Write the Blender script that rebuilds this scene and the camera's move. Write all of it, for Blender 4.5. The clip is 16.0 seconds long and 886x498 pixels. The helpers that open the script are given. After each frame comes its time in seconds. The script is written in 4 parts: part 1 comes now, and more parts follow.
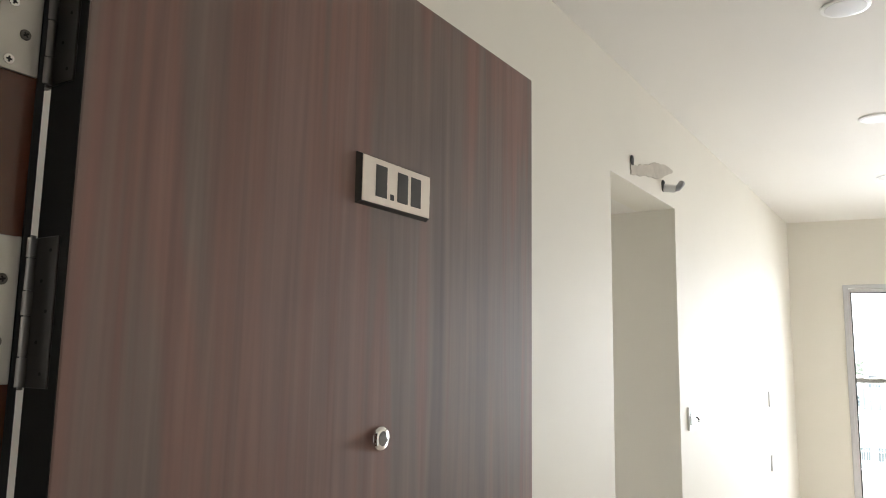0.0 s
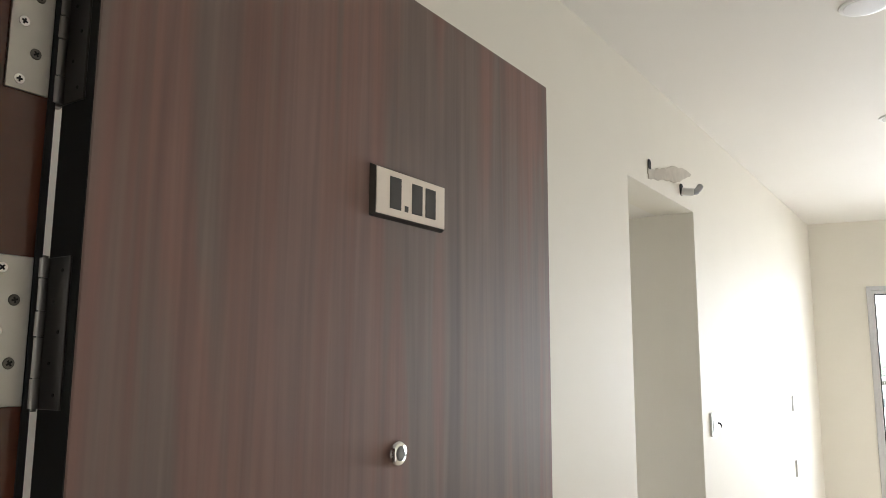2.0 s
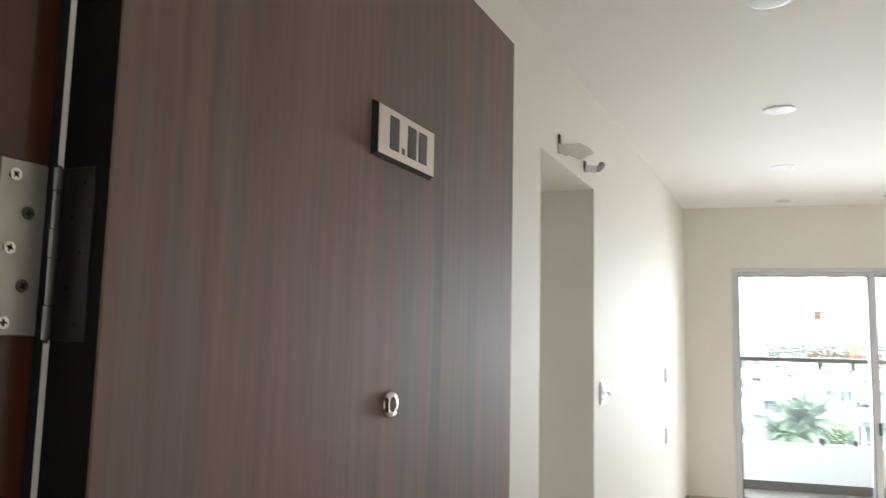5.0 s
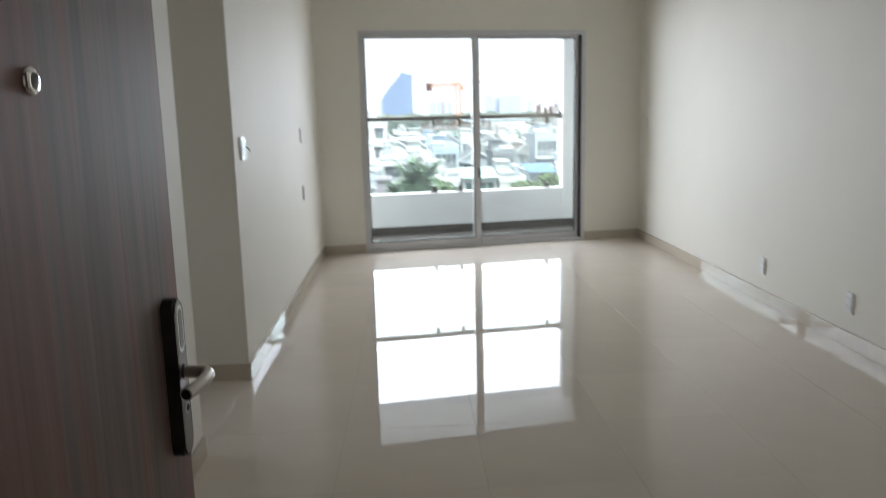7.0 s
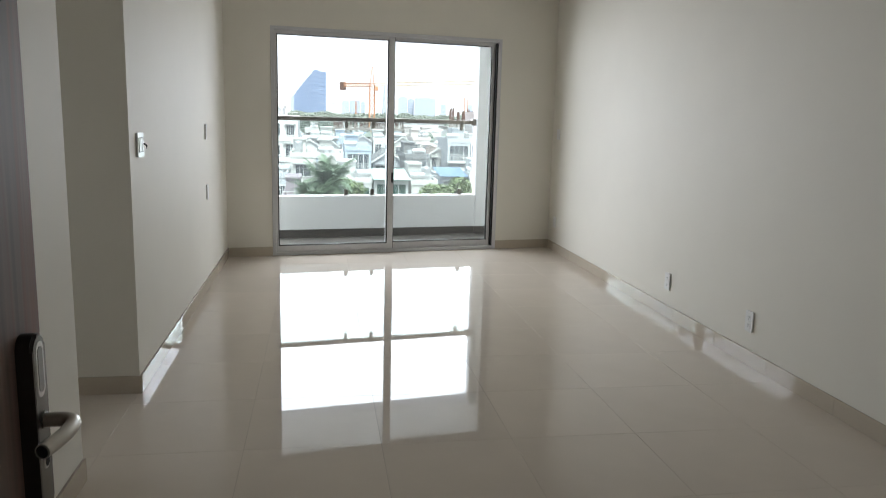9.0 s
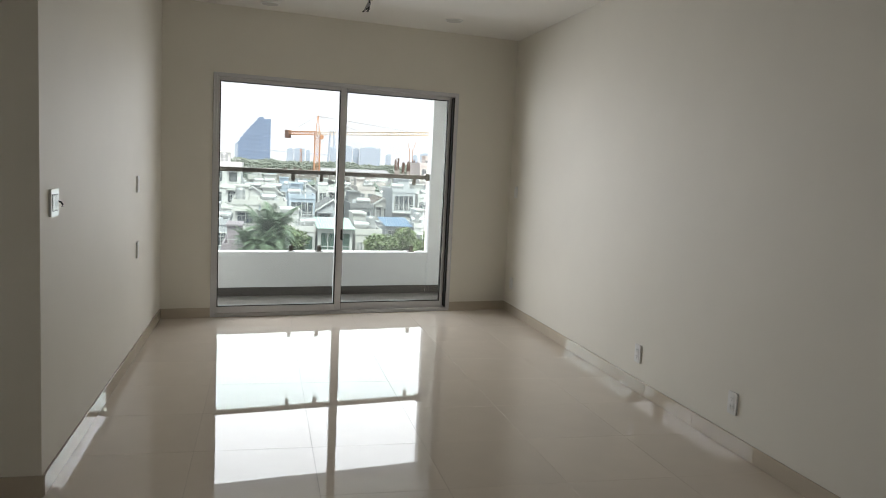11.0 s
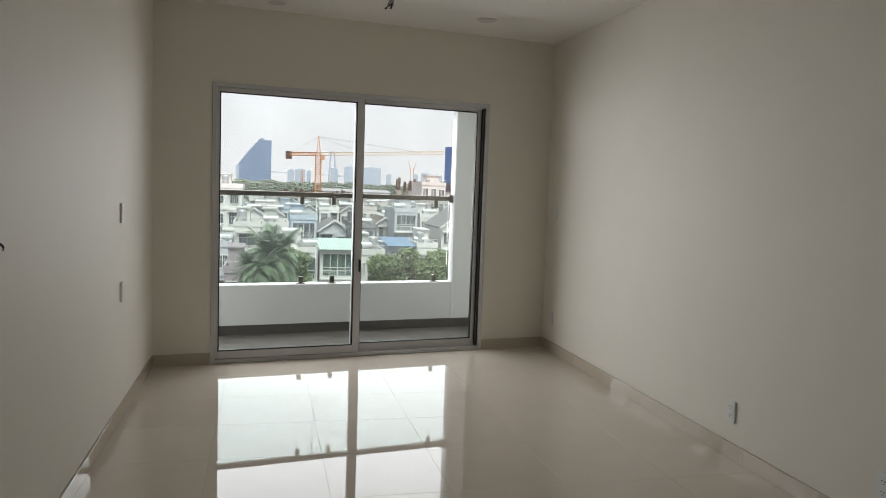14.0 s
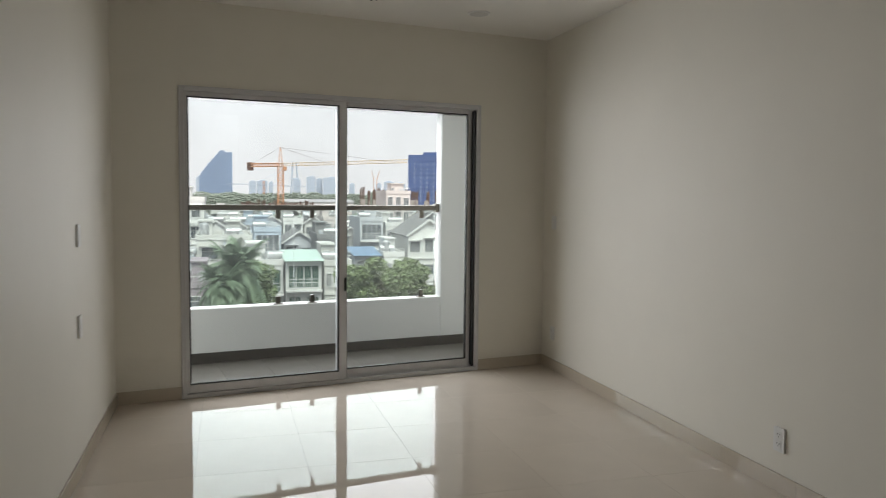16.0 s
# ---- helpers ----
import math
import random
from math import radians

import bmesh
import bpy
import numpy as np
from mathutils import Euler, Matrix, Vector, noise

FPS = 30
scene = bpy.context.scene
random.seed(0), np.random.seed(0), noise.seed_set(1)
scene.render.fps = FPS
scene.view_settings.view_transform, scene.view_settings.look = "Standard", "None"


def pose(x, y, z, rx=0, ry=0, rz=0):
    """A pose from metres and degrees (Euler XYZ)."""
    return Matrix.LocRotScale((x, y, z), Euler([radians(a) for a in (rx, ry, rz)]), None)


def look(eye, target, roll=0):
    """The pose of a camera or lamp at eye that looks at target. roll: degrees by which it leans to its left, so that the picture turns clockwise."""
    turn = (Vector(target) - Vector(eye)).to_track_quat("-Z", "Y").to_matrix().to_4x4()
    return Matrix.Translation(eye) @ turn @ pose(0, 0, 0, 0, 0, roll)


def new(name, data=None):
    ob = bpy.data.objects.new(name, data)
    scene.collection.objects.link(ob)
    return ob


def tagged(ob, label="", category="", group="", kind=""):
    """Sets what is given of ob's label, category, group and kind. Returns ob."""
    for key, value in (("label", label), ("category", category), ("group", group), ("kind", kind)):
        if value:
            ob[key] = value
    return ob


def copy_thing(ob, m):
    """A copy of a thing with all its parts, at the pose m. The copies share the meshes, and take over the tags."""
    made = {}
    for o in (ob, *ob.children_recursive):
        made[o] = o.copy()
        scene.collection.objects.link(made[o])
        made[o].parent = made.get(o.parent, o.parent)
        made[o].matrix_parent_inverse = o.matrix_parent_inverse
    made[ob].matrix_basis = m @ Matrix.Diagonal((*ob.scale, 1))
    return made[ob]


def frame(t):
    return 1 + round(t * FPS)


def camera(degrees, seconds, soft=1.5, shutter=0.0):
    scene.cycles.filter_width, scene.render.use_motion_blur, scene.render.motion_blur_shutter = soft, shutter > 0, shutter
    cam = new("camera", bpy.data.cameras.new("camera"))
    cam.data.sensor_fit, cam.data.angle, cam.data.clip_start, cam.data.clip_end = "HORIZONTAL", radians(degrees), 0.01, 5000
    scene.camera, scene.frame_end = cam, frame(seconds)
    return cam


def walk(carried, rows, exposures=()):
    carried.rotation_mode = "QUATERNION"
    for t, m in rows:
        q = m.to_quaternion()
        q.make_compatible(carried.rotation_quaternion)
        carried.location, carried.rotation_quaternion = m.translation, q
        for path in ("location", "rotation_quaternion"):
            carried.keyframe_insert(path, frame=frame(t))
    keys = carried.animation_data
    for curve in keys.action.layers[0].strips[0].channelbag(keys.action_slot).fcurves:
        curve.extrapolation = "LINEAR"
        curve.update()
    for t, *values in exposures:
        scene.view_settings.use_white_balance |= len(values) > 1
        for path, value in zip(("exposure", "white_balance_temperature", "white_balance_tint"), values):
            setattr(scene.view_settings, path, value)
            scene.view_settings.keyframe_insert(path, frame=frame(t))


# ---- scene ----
cam = camera(60.8, 16.0, 0.75, 0.5)
PATH = [
    (0, (-0.067, 0.076, 1.577), (-1.142, 1.739, 1.857), 0.9),
    (0.5, (-0.071, 0.085, 1.583), (-1.132, 1.754, 1.883), 0.3),
    (1, (-0.07, 0.084, 1.585), (-1.139, 1.745, 1.895), -0.3),
    (1.5, (-0.068, 0.087, 1.585), (-1.162, 1.734, 1.886), -0.3),
    (2, (-0.071, 0.086, 1.586), (-1.183, 1.722, 1.881), 0.3),
    (2.5, (-0.074, 0.093, 1.586), (-1.202, 1.717, 1.888), 0.2),
    (3, (-0.07, 0.093, 1.586), (-1.211, 1.707, 1.895), 0.3),
    (5.5, (-0.239, 0.038, 1.523), (-0.852, 1.934, 1.692), 0.7),
    (6, (-0.181, 0.039, 1.477), (-0.542, 2.006, 1.502), -0.2),
    (6.5, (-0.181, 0.038, 1.443), (-0.349, 2.024, 1.276), -0.5),
    (7, (-0.256, 0.001, 1.425), (-0.174, 1.969, 1.075), -1.4),
    (7.5, (-0.326, -0.018, 1.416), (-0.076, 1.906, 0.929), -0.7),
    (8, (-0.34, 0.005, 1.429), (0.001, 1.914, 0.942), 0.3),
    (8.5, (-0.314, 0.072, 1.446), (0.054, 1.992, 1.025), 1.0),
    (9, (-0.255, 0.139, 1.45), (0.065, 2.083, 1.105), 1.5),
    (11.5, (-0.284, 0.757, 1.503), (0.198, 2.689, 1.313), 2.9),
    (12, (-0.332, 0.924, 1.502), (0.119, 2.864, 1.324), 2.2),
    (12.5, (-0.408, 1.101, 1.506), (0.053, 3.037, 1.309), 2.1),
    (13, (-0.382, 1.249, 1.498), (0.097, 3.181, 1.3), 2.3),
    (13.5, (-0.313, 1.449, 1.507), (0.155, 3.387, 1.346), 2.6),
    (14, (-0.318, 1.582, 1.503), (0.143, 3.522, 1.342), 2.0),
    (14.5, (-0.391, 1.747, 1.506), (0.068, 3.684, 1.322), 0.6),
    (15, (-0.447, 1.861, 1.504), (0.031, 3.793, 1.308), 0.5),
    (15.5, (-0.433, 2.025, 1.505), (0.042, 3.96, 1.332), 0.6),
    (16, (-0.41, 2.163, 1.509), (0.14, 4.081, 1.37), 0.6),
]
EXPOSURE = [(0.0, 4.8, 6270, 10), (3.0, 4.8, 6270, 10), (5.5, 4.15, 6020, 9), (6.0, 3.65, 5930, 9), (6.5, 3.33, 5930, 9), (7.5, 3.33, 6020, 9), (9.0, 3.18, 6120, 9), (12.0, 2.63, 6560, 10), (16.0, 2.45, 6570, 10)]
walk(cam, [(t, look(eye, target, roll)) for t, eye, target, roll in PATH], EXPOSURE)

# ---- light ----
world = bpy.data.worlds.new("overcast_sky")
scene.world = world
world.use_nodes = True
wn, wl = world.node_tree.nodes, world.node_tree.links
sky = wn.new("ShaderNodeTexSky")
sky.sky_type, sky.sun_disc = "NISHITA", False
sky.sun_elevation, sky.sun_rotation = radians(55), radians(173)
sky.air_density, sky.dust_density, sky.ozone_density = 1.0, 6.0, 1.0
grey = wn.new("ShaderNodeMix")
grey.data_type = "RGBA"
grey.inputs["Factor"].default_value = 0.75
grey.inputs["B"].default_value = (10.6, 10.7, 11.0, 1)
wl.new(sky.outputs["Color"], grey.inputs["A"])
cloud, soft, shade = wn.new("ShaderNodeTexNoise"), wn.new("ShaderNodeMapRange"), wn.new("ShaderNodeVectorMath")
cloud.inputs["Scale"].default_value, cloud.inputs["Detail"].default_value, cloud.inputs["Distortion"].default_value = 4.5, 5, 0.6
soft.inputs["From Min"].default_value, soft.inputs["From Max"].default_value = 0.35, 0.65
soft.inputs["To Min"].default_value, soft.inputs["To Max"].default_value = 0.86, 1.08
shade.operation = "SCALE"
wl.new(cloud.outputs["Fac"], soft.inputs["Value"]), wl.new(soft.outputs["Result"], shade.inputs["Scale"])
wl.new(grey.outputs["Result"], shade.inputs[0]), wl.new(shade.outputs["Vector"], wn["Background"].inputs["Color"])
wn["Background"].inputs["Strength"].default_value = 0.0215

sun_data = bpy.data.lights.new("sun", "SUN")
sun_data.energy, sun_data.angle, sun_data.color = 0.88, radians(30), (1.0, 0.96, 0.9)
sun = new("sun", sun_data)
sun.matrix_world = look((6, -50, 70), (0, 0, 0))
sky_data = bpy.data.lights.new("balcony_skylight", "AREA")   # stands in for the sky's light in the balcony's opening
sky_data.shape, sky_data.size, sky_data.size_y = "RECTANGLE", 5.6, 1.82
sky_data.energy, sky_data.color = 27.0, (0.955, 0.965, 1.0)
skylight = new("balcony_skylight", sky_data)
skylight.matrix_world = pose(-0.712, 7.945, 0, 0, 0, math.degrees(math.atan(0.1616))) @ pose(0.80, 1.76, 1.42, -70, 0, 0)


# ---- materials ----
def material(name, color, rough=0.5, metal=0.0, ior=1.5, vary=0.0, scale=8.0, bump=0.0, bump_scale=60.0, random_tone=0.0, coat=0.0):
    """A plain surface with tone variation at two scales and fine relief."""
    m = bpy.data.materials.new(name)
    m.use_nodes = True
    n, l = m.node_tree.nodes, m.node_tree.links
    b = n["Principled BSDF"]
    b.inputs["Roughness"].default_value = rough
    b.inputs["Metallic"].default_value = metal
    b.inputs["IOR"].default_value = ior
    b.inputs["Coat Weight"].default_value = coat
    b.inputs["Base Color"].default_value = (*color, 1)
    pos = n.new("ShaderNodeTexCoord")
    if vary or random_tone:
        big, small, add = n.new("ShaderNodeTexNoise"), n.new("ShaderNodeTexNoise"), n.new("ShaderNodeMath")
        big.inputs["Scale"].default_value, small.inputs["Scale"].default_value = scale * 0.18, scale
        small.inputs["Detail"].default_value = 6
        l.new(pos.outputs["Object"], big.inputs["Vector"]), l.new(pos.outputs["Object"], small.inputs["Vector"])
        l.new(big.outputs["Fac"], add.inputs[0]), l.new(small.outputs["Fac"], add.inputs[1])
        span = n.new("ShaderNodeMapRange")
        span.inputs["From Min"].default_value, span.inputs["From Max"].default_value = 0.6, 1.4
        span.inputs["To Min"].default_value, span.inputs["To Max"].default_value = 1 - vary, 1 + vary
        l.new(add.outputs[0], span.inputs["Value"])
        tone = span.outputs["Result"]
        if random_tone:
            info, r, mul = n.new("ShaderNodeObjectInfo"), n.new("ShaderNodeMapRange"), n.new("ShaderNodeMath")
            r.inputs["To Min"].default_value, r.inputs["To Max"].default_value = 1 - random_tone, 1 + random_tone
            l.new(info.outputs["Random"], r.inputs["Value"])
            mul.operation = "MULTIPLY"
            l.new(tone, mul.inputs[0]), l.new(r.outputs["Result"], mul.inputs[1])
            tone = mul.outputs[0]
        mix = n.new("ShaderNodeVectorMath")
        mix.operation = "SCALE"
        mix.inputs[0].default_value = color
        l.new(tone, mix.inputs["Scale"])
        l.new(mix.outputs["Vector"], b.inputs["Base Color"])
    if bump:
        tex, bp = n.new("ShaderNodeTexNoise"), n.new("ShaderNodeBump")
        tex.inputs["Scale"].default_value, tex.inputs["Detail"].default_value = bump_scale, 5
        bp.inputs["Strength"].default_value, bp.inputs["Distance"].default_value = bump, 0.002
        l.new(pos.outputs["Object"], tex.inputs["Vector"])
        l.new(tex.outputs["Fac"], bp.inputs["Height"]), l.new(bp.outputs["Normal"], b.inputs["Normal"])
    return m


def wood(name):
    """Dark walnut laminate with an upright, streaky grain and faint cathedral arches."""
    m = bpy.data.materials.new(name)
    m.use_nodes = True
    n, l = m.node_tree.nodes, m.node_tree.links
    b = n["Principled BSDF"]
    pos = n.new("ShaderNodeTexCoord")

    def streak(scale, stretch, detail, distortion):
        mp, t = n.new("ShaderNodeMapping"), n.new("ShaderNodeTexNoise")
        mp.inputs["Scale"].default_value = (1, 1, stretch)
        t.inputs["Scale"].default_value, t.inputs["Detail"].default_value = scale, detail
        t.inputs["Distortion"].default_value = distortion
        l.new(pos.outputs["Object"], mp.inputs["Vector"]), l.new(mp.outputs["Vector"], t.inputs["Vector"])
        return t.outputs["Fac"]

    # bands a hand wide, ribbons, fine streaks and pores, all stretched upwards
    wide, ribbon, fine, pore = streak(5.0, 0.09, 2, 0.8), streak(12, 0.06, 2, 1.6), streak(52, 0.035, 2, 0.6), streak(200, 0.02, 2, 0.0)
    mixed, band = n.new("ShaderNodeMath"), n.new("ShaderNodeValToRGB")
    mixed.operation = "MULTIPLY_ADD"
    mixed.inputs[1].default_value = 0.5
    half = n.new("ShaderNodeMath")
    half.operation = "MULTIPLY"
    half.inputs[1].default_value = 0.5
    l.new(ribbon, half.inputs[0]), l.new(wide, mixed.inputs[0]), l.new(half.outputs[0], mixed.inputs[2])
    el = band.color_ramp.elements
    el[0].position, el[0].color = 0.36, (0.115, 0.080, 0.066, 1)
    el[1].position, el[1].color = 0.64, (0.190, 0.106, 0.086, 1)
    mid, red = el.new(0.47), el.new(0.56)
    mid.color, red.color = (0.158, 0.108, 0.089, 1), (0.186, 0.092, 0.070, 1)
    l.new(mixed.outputs[0], band.inputs["Fac"])
    tone = n.new("ShaderNodeMath")
    tone.operation = "MULTIPLY_ADD"
    tone.inputs[1].default_value = 0.35
    l.new(pore, tone.inputs[0]), l.new(fine, tone.inputs[2])
    span, mul = n.new("ShaderNodeMapRange"), n.new("ShaderNodeVectorMath")
    span.inputs["From Min"].default_value, span.inputs["From Max"].default_value = 0.42, 0.95
    span.inputs["To Min"].default_value, span.inputs["To Max"].default_value = 0.80, 1.18
    mul.operation = "SCALE"
    l.new(tone.outputs[0], span.inputs["Value"])
    l.new(band.outputs["Color"], mul.inputs[0]), l.new(span.outputs["Result"], mul.inputs["Scale"])
    l.new(mul.outputs["Vector"], b.inputs["Base Color"])
    b.inputs["Roughness"].default_value = 0.56
    b.inputs["IOR"].default_value = 1.6
    bp = n.new("ShaderNodeBump")
    bp.inputs["Strength"].default_value, bp.inputs["Distance"].default_value = 0.05, 0.001
    l.new(pore, bp.inputs["Height"]), l.new(bp.outputs["Normal"], b.inputs["Normal"])
    return m


def glass(name, tint, film_share=0.0):
    """A thin clear pane: nearly all passes straight through, a little mirrors, and a whitish film may scatter some."""
    m = bpy.data.materials.new(name)
    m.use_nodes = True
    n, l = m.node_tree.nodes, m.node_tree.links
    n.remove(n["Principled BSDF"])
    clear, gloss, mix, fres = n.new("ShaderNodeBsdfTransparent"), n.new("ShaderNodeBsdfGlossy"), n.new("ShaderNodeMixShader"), n.new("ShaderNodeFresnel")
    clear.inputs["Color"].default_value = (*tint, 1)
    gloss.inputs["Roughness"].default_value = 0.01
    fres.inputs["IOR"].default_value = 1.45
    l.new(fres.outputs["Fac"], mix.inputs["Fac"]), l.new(clear.outputs["BSDF"], mix.inputs[1]), l.new(gloss.outputs["BSDF"], mix.inputs[2])
    last = mix.outputs["Shader"]
    if film_share:
        pos, spots, amount = n.new("ShaderNodeTexCoord"), n.new("ShaderNodeTexNoise"), n.new("ShaderNodeMapRange")
        spots.inputs["Scale"].default_value, spots.inputs["Detail"].default_value = 3.0, 6
        amount.inputs["To Min"].default_value, amount.inputs["To Max"].default_value = film_share * 0.5, film_share * 1.5
        film, over = n.new("ShaderNodeBsdfTranslucent"), n.new("ShaderNodeMixShader")
        film.inputs["Color"].default_value = (0.80, 0.82, 0.84, 1)
        l.new(pos.outputs["Object"], spots.inputs["Vector"]), l.new(spots.outputs["Fac"], amount.inputs["Value"])
        l.new(amount.outputs["Result"], over.inputs["Fac"]), l.new(last, over.inputs[1]), l.new(film.outputs["BSDF"], over.inputs[2])
        last = over.outputs["Shader"]
    l.new(last, n["Material Output"].inputs["Surface"])
    return m


PAINT = material("warm_white_paint", (0.80, 0.77, 0.69), 0.62, vary=0.02, scale=3, bump=0.06, bump_scale=220)
CEILING = material("ceiling_paint", (0.82, 0.80, 0.755), 0.7, vary=0.015, scale=2, bump=0.04, bump_scale=160)
TILE = material("polished_porcelain", (0.66, 0.59, 0.505), 0.012, ior=1.34, vary=0.035, scale=5, random_tone=0.02)
GROUT = material("grey_grout", (0.42, 0.37, 0.315), 0.8, vary=0.1, scale=20)
SKIRT = material("porcelain_skirting", (0.54, 0.475, 0.385), 0.02, ior=1.5, vary=0.04, scale=6, random_tone=0.03)
DOOR_WOOD = wood("walnut_laminate")
FRAME_WOOD = material("lacquered_dark_frame", (0.075, 0.022, 0.011), 0.2, vary=0.4, scale=9, coat=0.4)
# seal black, also painted where shade darkens the hinge edge and holes
SEAL_SHADE_BLACK = material("seal_shade_black", (0.004, 0.004, 0.004), 0.8, vary=0.1, scale=30)
STEEL = material("satin_steel", (0.52, 0.50, 0.46), 0.32, metal=1.0, vary=0.05, scale=40, bump=0.03, bump_scale=300)
DARK_STEEL = material("dark_satin_steel", (0.15, 0.138, 0.122), 0.38, metal=1.0, vary=0.08, scale=40)
# near-black metal that holds the shade of handle sides and hinge leaf
SHADED_METAL = material("shaded_metal", (0.045, 0.040, 0.036), 0.35, metal=0.7, vary=0.08, scale=40)
CHROME = material("chrome", (0.80, 0.79, 0.77), 0.08, metal=1.0, vary=0.02, scale=30)
ALUMINIUM = material("grey_powder_coated_aluminium", (0.62, 0.62, 0.63), 0.33, metal=0.3, vary=0.03, scale=14, bump=0.02, bump_scale=400)
RUBBER = material("black_gasket", (0.012, 0.012, 0.012), 0.5, vary=0.1, scale=40)
PLASTIC = material("white_plastic", (0.80, 0.80, 0.78), 0.3, vary=0.02, scale=20)
SOCKET_DARK = material("dark_socket_slot", (0.03, 0.03, 0.03), 0.5, vary=0.1, scale=40)
PLASTER = material("rough_grey_plaster", (0.56, 0.52, 0.45), 0.9, vary=0.12, scale=25, bump=0.6, bump_scale=90)
PIPE = material("grey_pipe_foam", (0.30, 0.30, 0.31), 0.55, vary=0.1, scale=30)
WIRE = material("black_wire", (0.015, 0.015, 0.015), 0.4, vary=0.1, scale=40)
LENS = material("frosted_lamp_lens", (0.60, 0.59, 0.57), 0.5, vary=0.01, scale=20)
BALCONY_PAINT = material("exterior_white_paint", (0.62, 0.63, 0.625), 0.7, vary=0.04, scale=3, bump=0.15, bump_scale=150)
BALCONY_TILE = material("matt_grey_floor_tile", (0.105, 0.097, 0.086), 0.4, vary=0.08, scale=9, random_tone=0.03)
BALCONY_SKIRT = material("dark_grey_skirting", (0.045, 0.041, 0.036), 0.5, vary=0.1, scale=9)
WINDOW_GLASS = glass("window_glass", (0.96, 0.975, 0.97))
RAIL_GLASS = glass("tinted_rail_glass", (0.86, 0.905, 0.895), 0.010)
PLATE_FACE = material("brushed_gold_plate", (0.70, 0.63, 0.56), 0.35, metal=0.5, vary=0.04, scale=60)
PLATE_DARK = material("dark_bevelled_plastic", (0.022, 0.018, 0.015), 0.3, vary=0.1, scale=40)


# ---- mesh helpers ----
def box(bm, x0, x1, y0, y1, z0, z1, bevel=0.0, segments=1):
    made = bmesh.ops.create_cube(bm, size=1.0)["verts"]
    bmesh.ops.transform(bm, verts=made, matrix=Matrix.Translation(((x0 + x1) / 2, (y0 + y1) / 2, (z0 + z1) / 2)) @ Matrix.Diagonal((x1 - x0, y1 - y0, z1 - z0, 1)))
    if bevel:
        edges = list({e for v in made for e in v.link_edges})
        bmesh.ops.bevel(bm, geom=edges, offset=bevel, segments=segments, affect="EDGES", profile=0.6)


def rod(bm, a, b, r0, r1=None, sides=16, caps=True):
    a, b = Vector(a), Vector(b)
    made = bmesh.ops.create_cone(bm, cap_ends=caps, segments=sides, radius1=r0, radius2=r0 if r1 is None else r1, depth=(b - a).length)["verts"]
    turn = (b - a).to_track_quat("Z", "Y").to_matrix().to_4x4()
    bmesh.ops.transform(bm, verts=made, matrix=Matrix.Translation((a + b) / 2) @ turn)


def ball(bm, centre, radii, u=16, v=10):
    made = bmesh.ops.create_uvsphere(bm, u_segments=u, v_segments=v, radius=1)["verts"]
    bmesh.ops.transform(bm, verts=made, matrix=Matrix.Translation(centre) @ Matrix.Diagonal((*radii, 1)))


def ring_sweep(bm, points, radius, sides=14, cap=True):
    """A round tube along a polyline."""
    rings = []
    for i, p in enumerate(points):
        p = Vector(p)
        ahead = Vector(points[min(i + 1, len(points) - 1)]) - Vector(points[max(i - 1, 0)])
        turn = ahead.to_track_quat("Z", "Y").to_matrix()
        r = radius[i] if isinstance(radius, (list, tuple)) else radius
        rings.append([bm.verts.new(p + turn @ Vector((r * math.cos(2 * math.pi * k / sides), r * math.sin(2 * math.pi * k / sides), 0))) for k in range(sides)])
    for r0, r1 in zip(rings, rings[1:]):
        for k in range(sides):
            bm.faces.new((r0[k], r0[(k + 1) % sides], r1[(k + 1) % sides], r1[k]))
    if cap:
        bm.faces.new(rings[0][::-1]), bm.faces.new(rings[-1])


def prism(bm, outline, lo, hi, axis="z"):
    """An outline (pairs) drawn out from lo to hi along an axis."""
    def at(p, h):
        return {"z": (p[0], p[1], h), "x": (h, p[0], p[1]), "y": (p[0], h, p[1])}[axis]
    low, high = [bm.verts.new(at(p, lo)) for p in outline], [bm.verts.new(at(p, hi)) for p in outline]
    bm.faces.new(low[::-1]), bm.faces.new(high)
    for i in range(len(outline)):
        j = (i + 1) % len(outline)
        bm.faces.new((low[i], low[j], high[j], high[i]))


def mesh_of(name, bm, mat, smooth=None):
    bmesh.ops.recalc_face_normals(bm, faces=bm.faces)
    me = bpy.data.meshes.new(name)
    bm.to_mesh(me)
    bm.free()
    me.materials.append(mat)
    if smooth:
        me.shade_smooth()
        me.set_sharp_from_angle(angle=radians(smooth))
    return me


def part(name, bm, mat, parent, label="", smooth=None):
    ob = new(name, mesh_of(name, bm, mat, smooth))
    ob.parent = parent
    return tagged(ob, label)


def thing(name, m, label, category, group="", kind=""):
    ob = new(name)
    ob.empty_display_size = 0.05
    ob.matrix_world = m
    return tagged(ob, label, category, group, kind)


def solid(name, bm, mat, label, category, kind="structure", m=None, smooth=None):
    ob = new(name, mesh_of(name, bm, mat, smooth))
    if m is not None:
        ob.matrix_world = m
    return tagged(ob, label, category, "", kind)


def rounded(w, h, r, n=6):
    """Outline of a rounded rectangle round the origin."""
    pts = []
    for cx, cy, a0 in ((w / 2 - r, h / 2 - r, 0), (-w / 2 + r, h / 2 - r, 90), (-w / 2 + r, -h / 2 + r, 180), (w / 2 - r, -h / 2 + r, 270)):
        for k in range(n + 1):
            a = radians(a0 + 90 * k / n)
            pts.append((cx + r * math.cos(a), cy + r * math.sin(a)))
    return pts


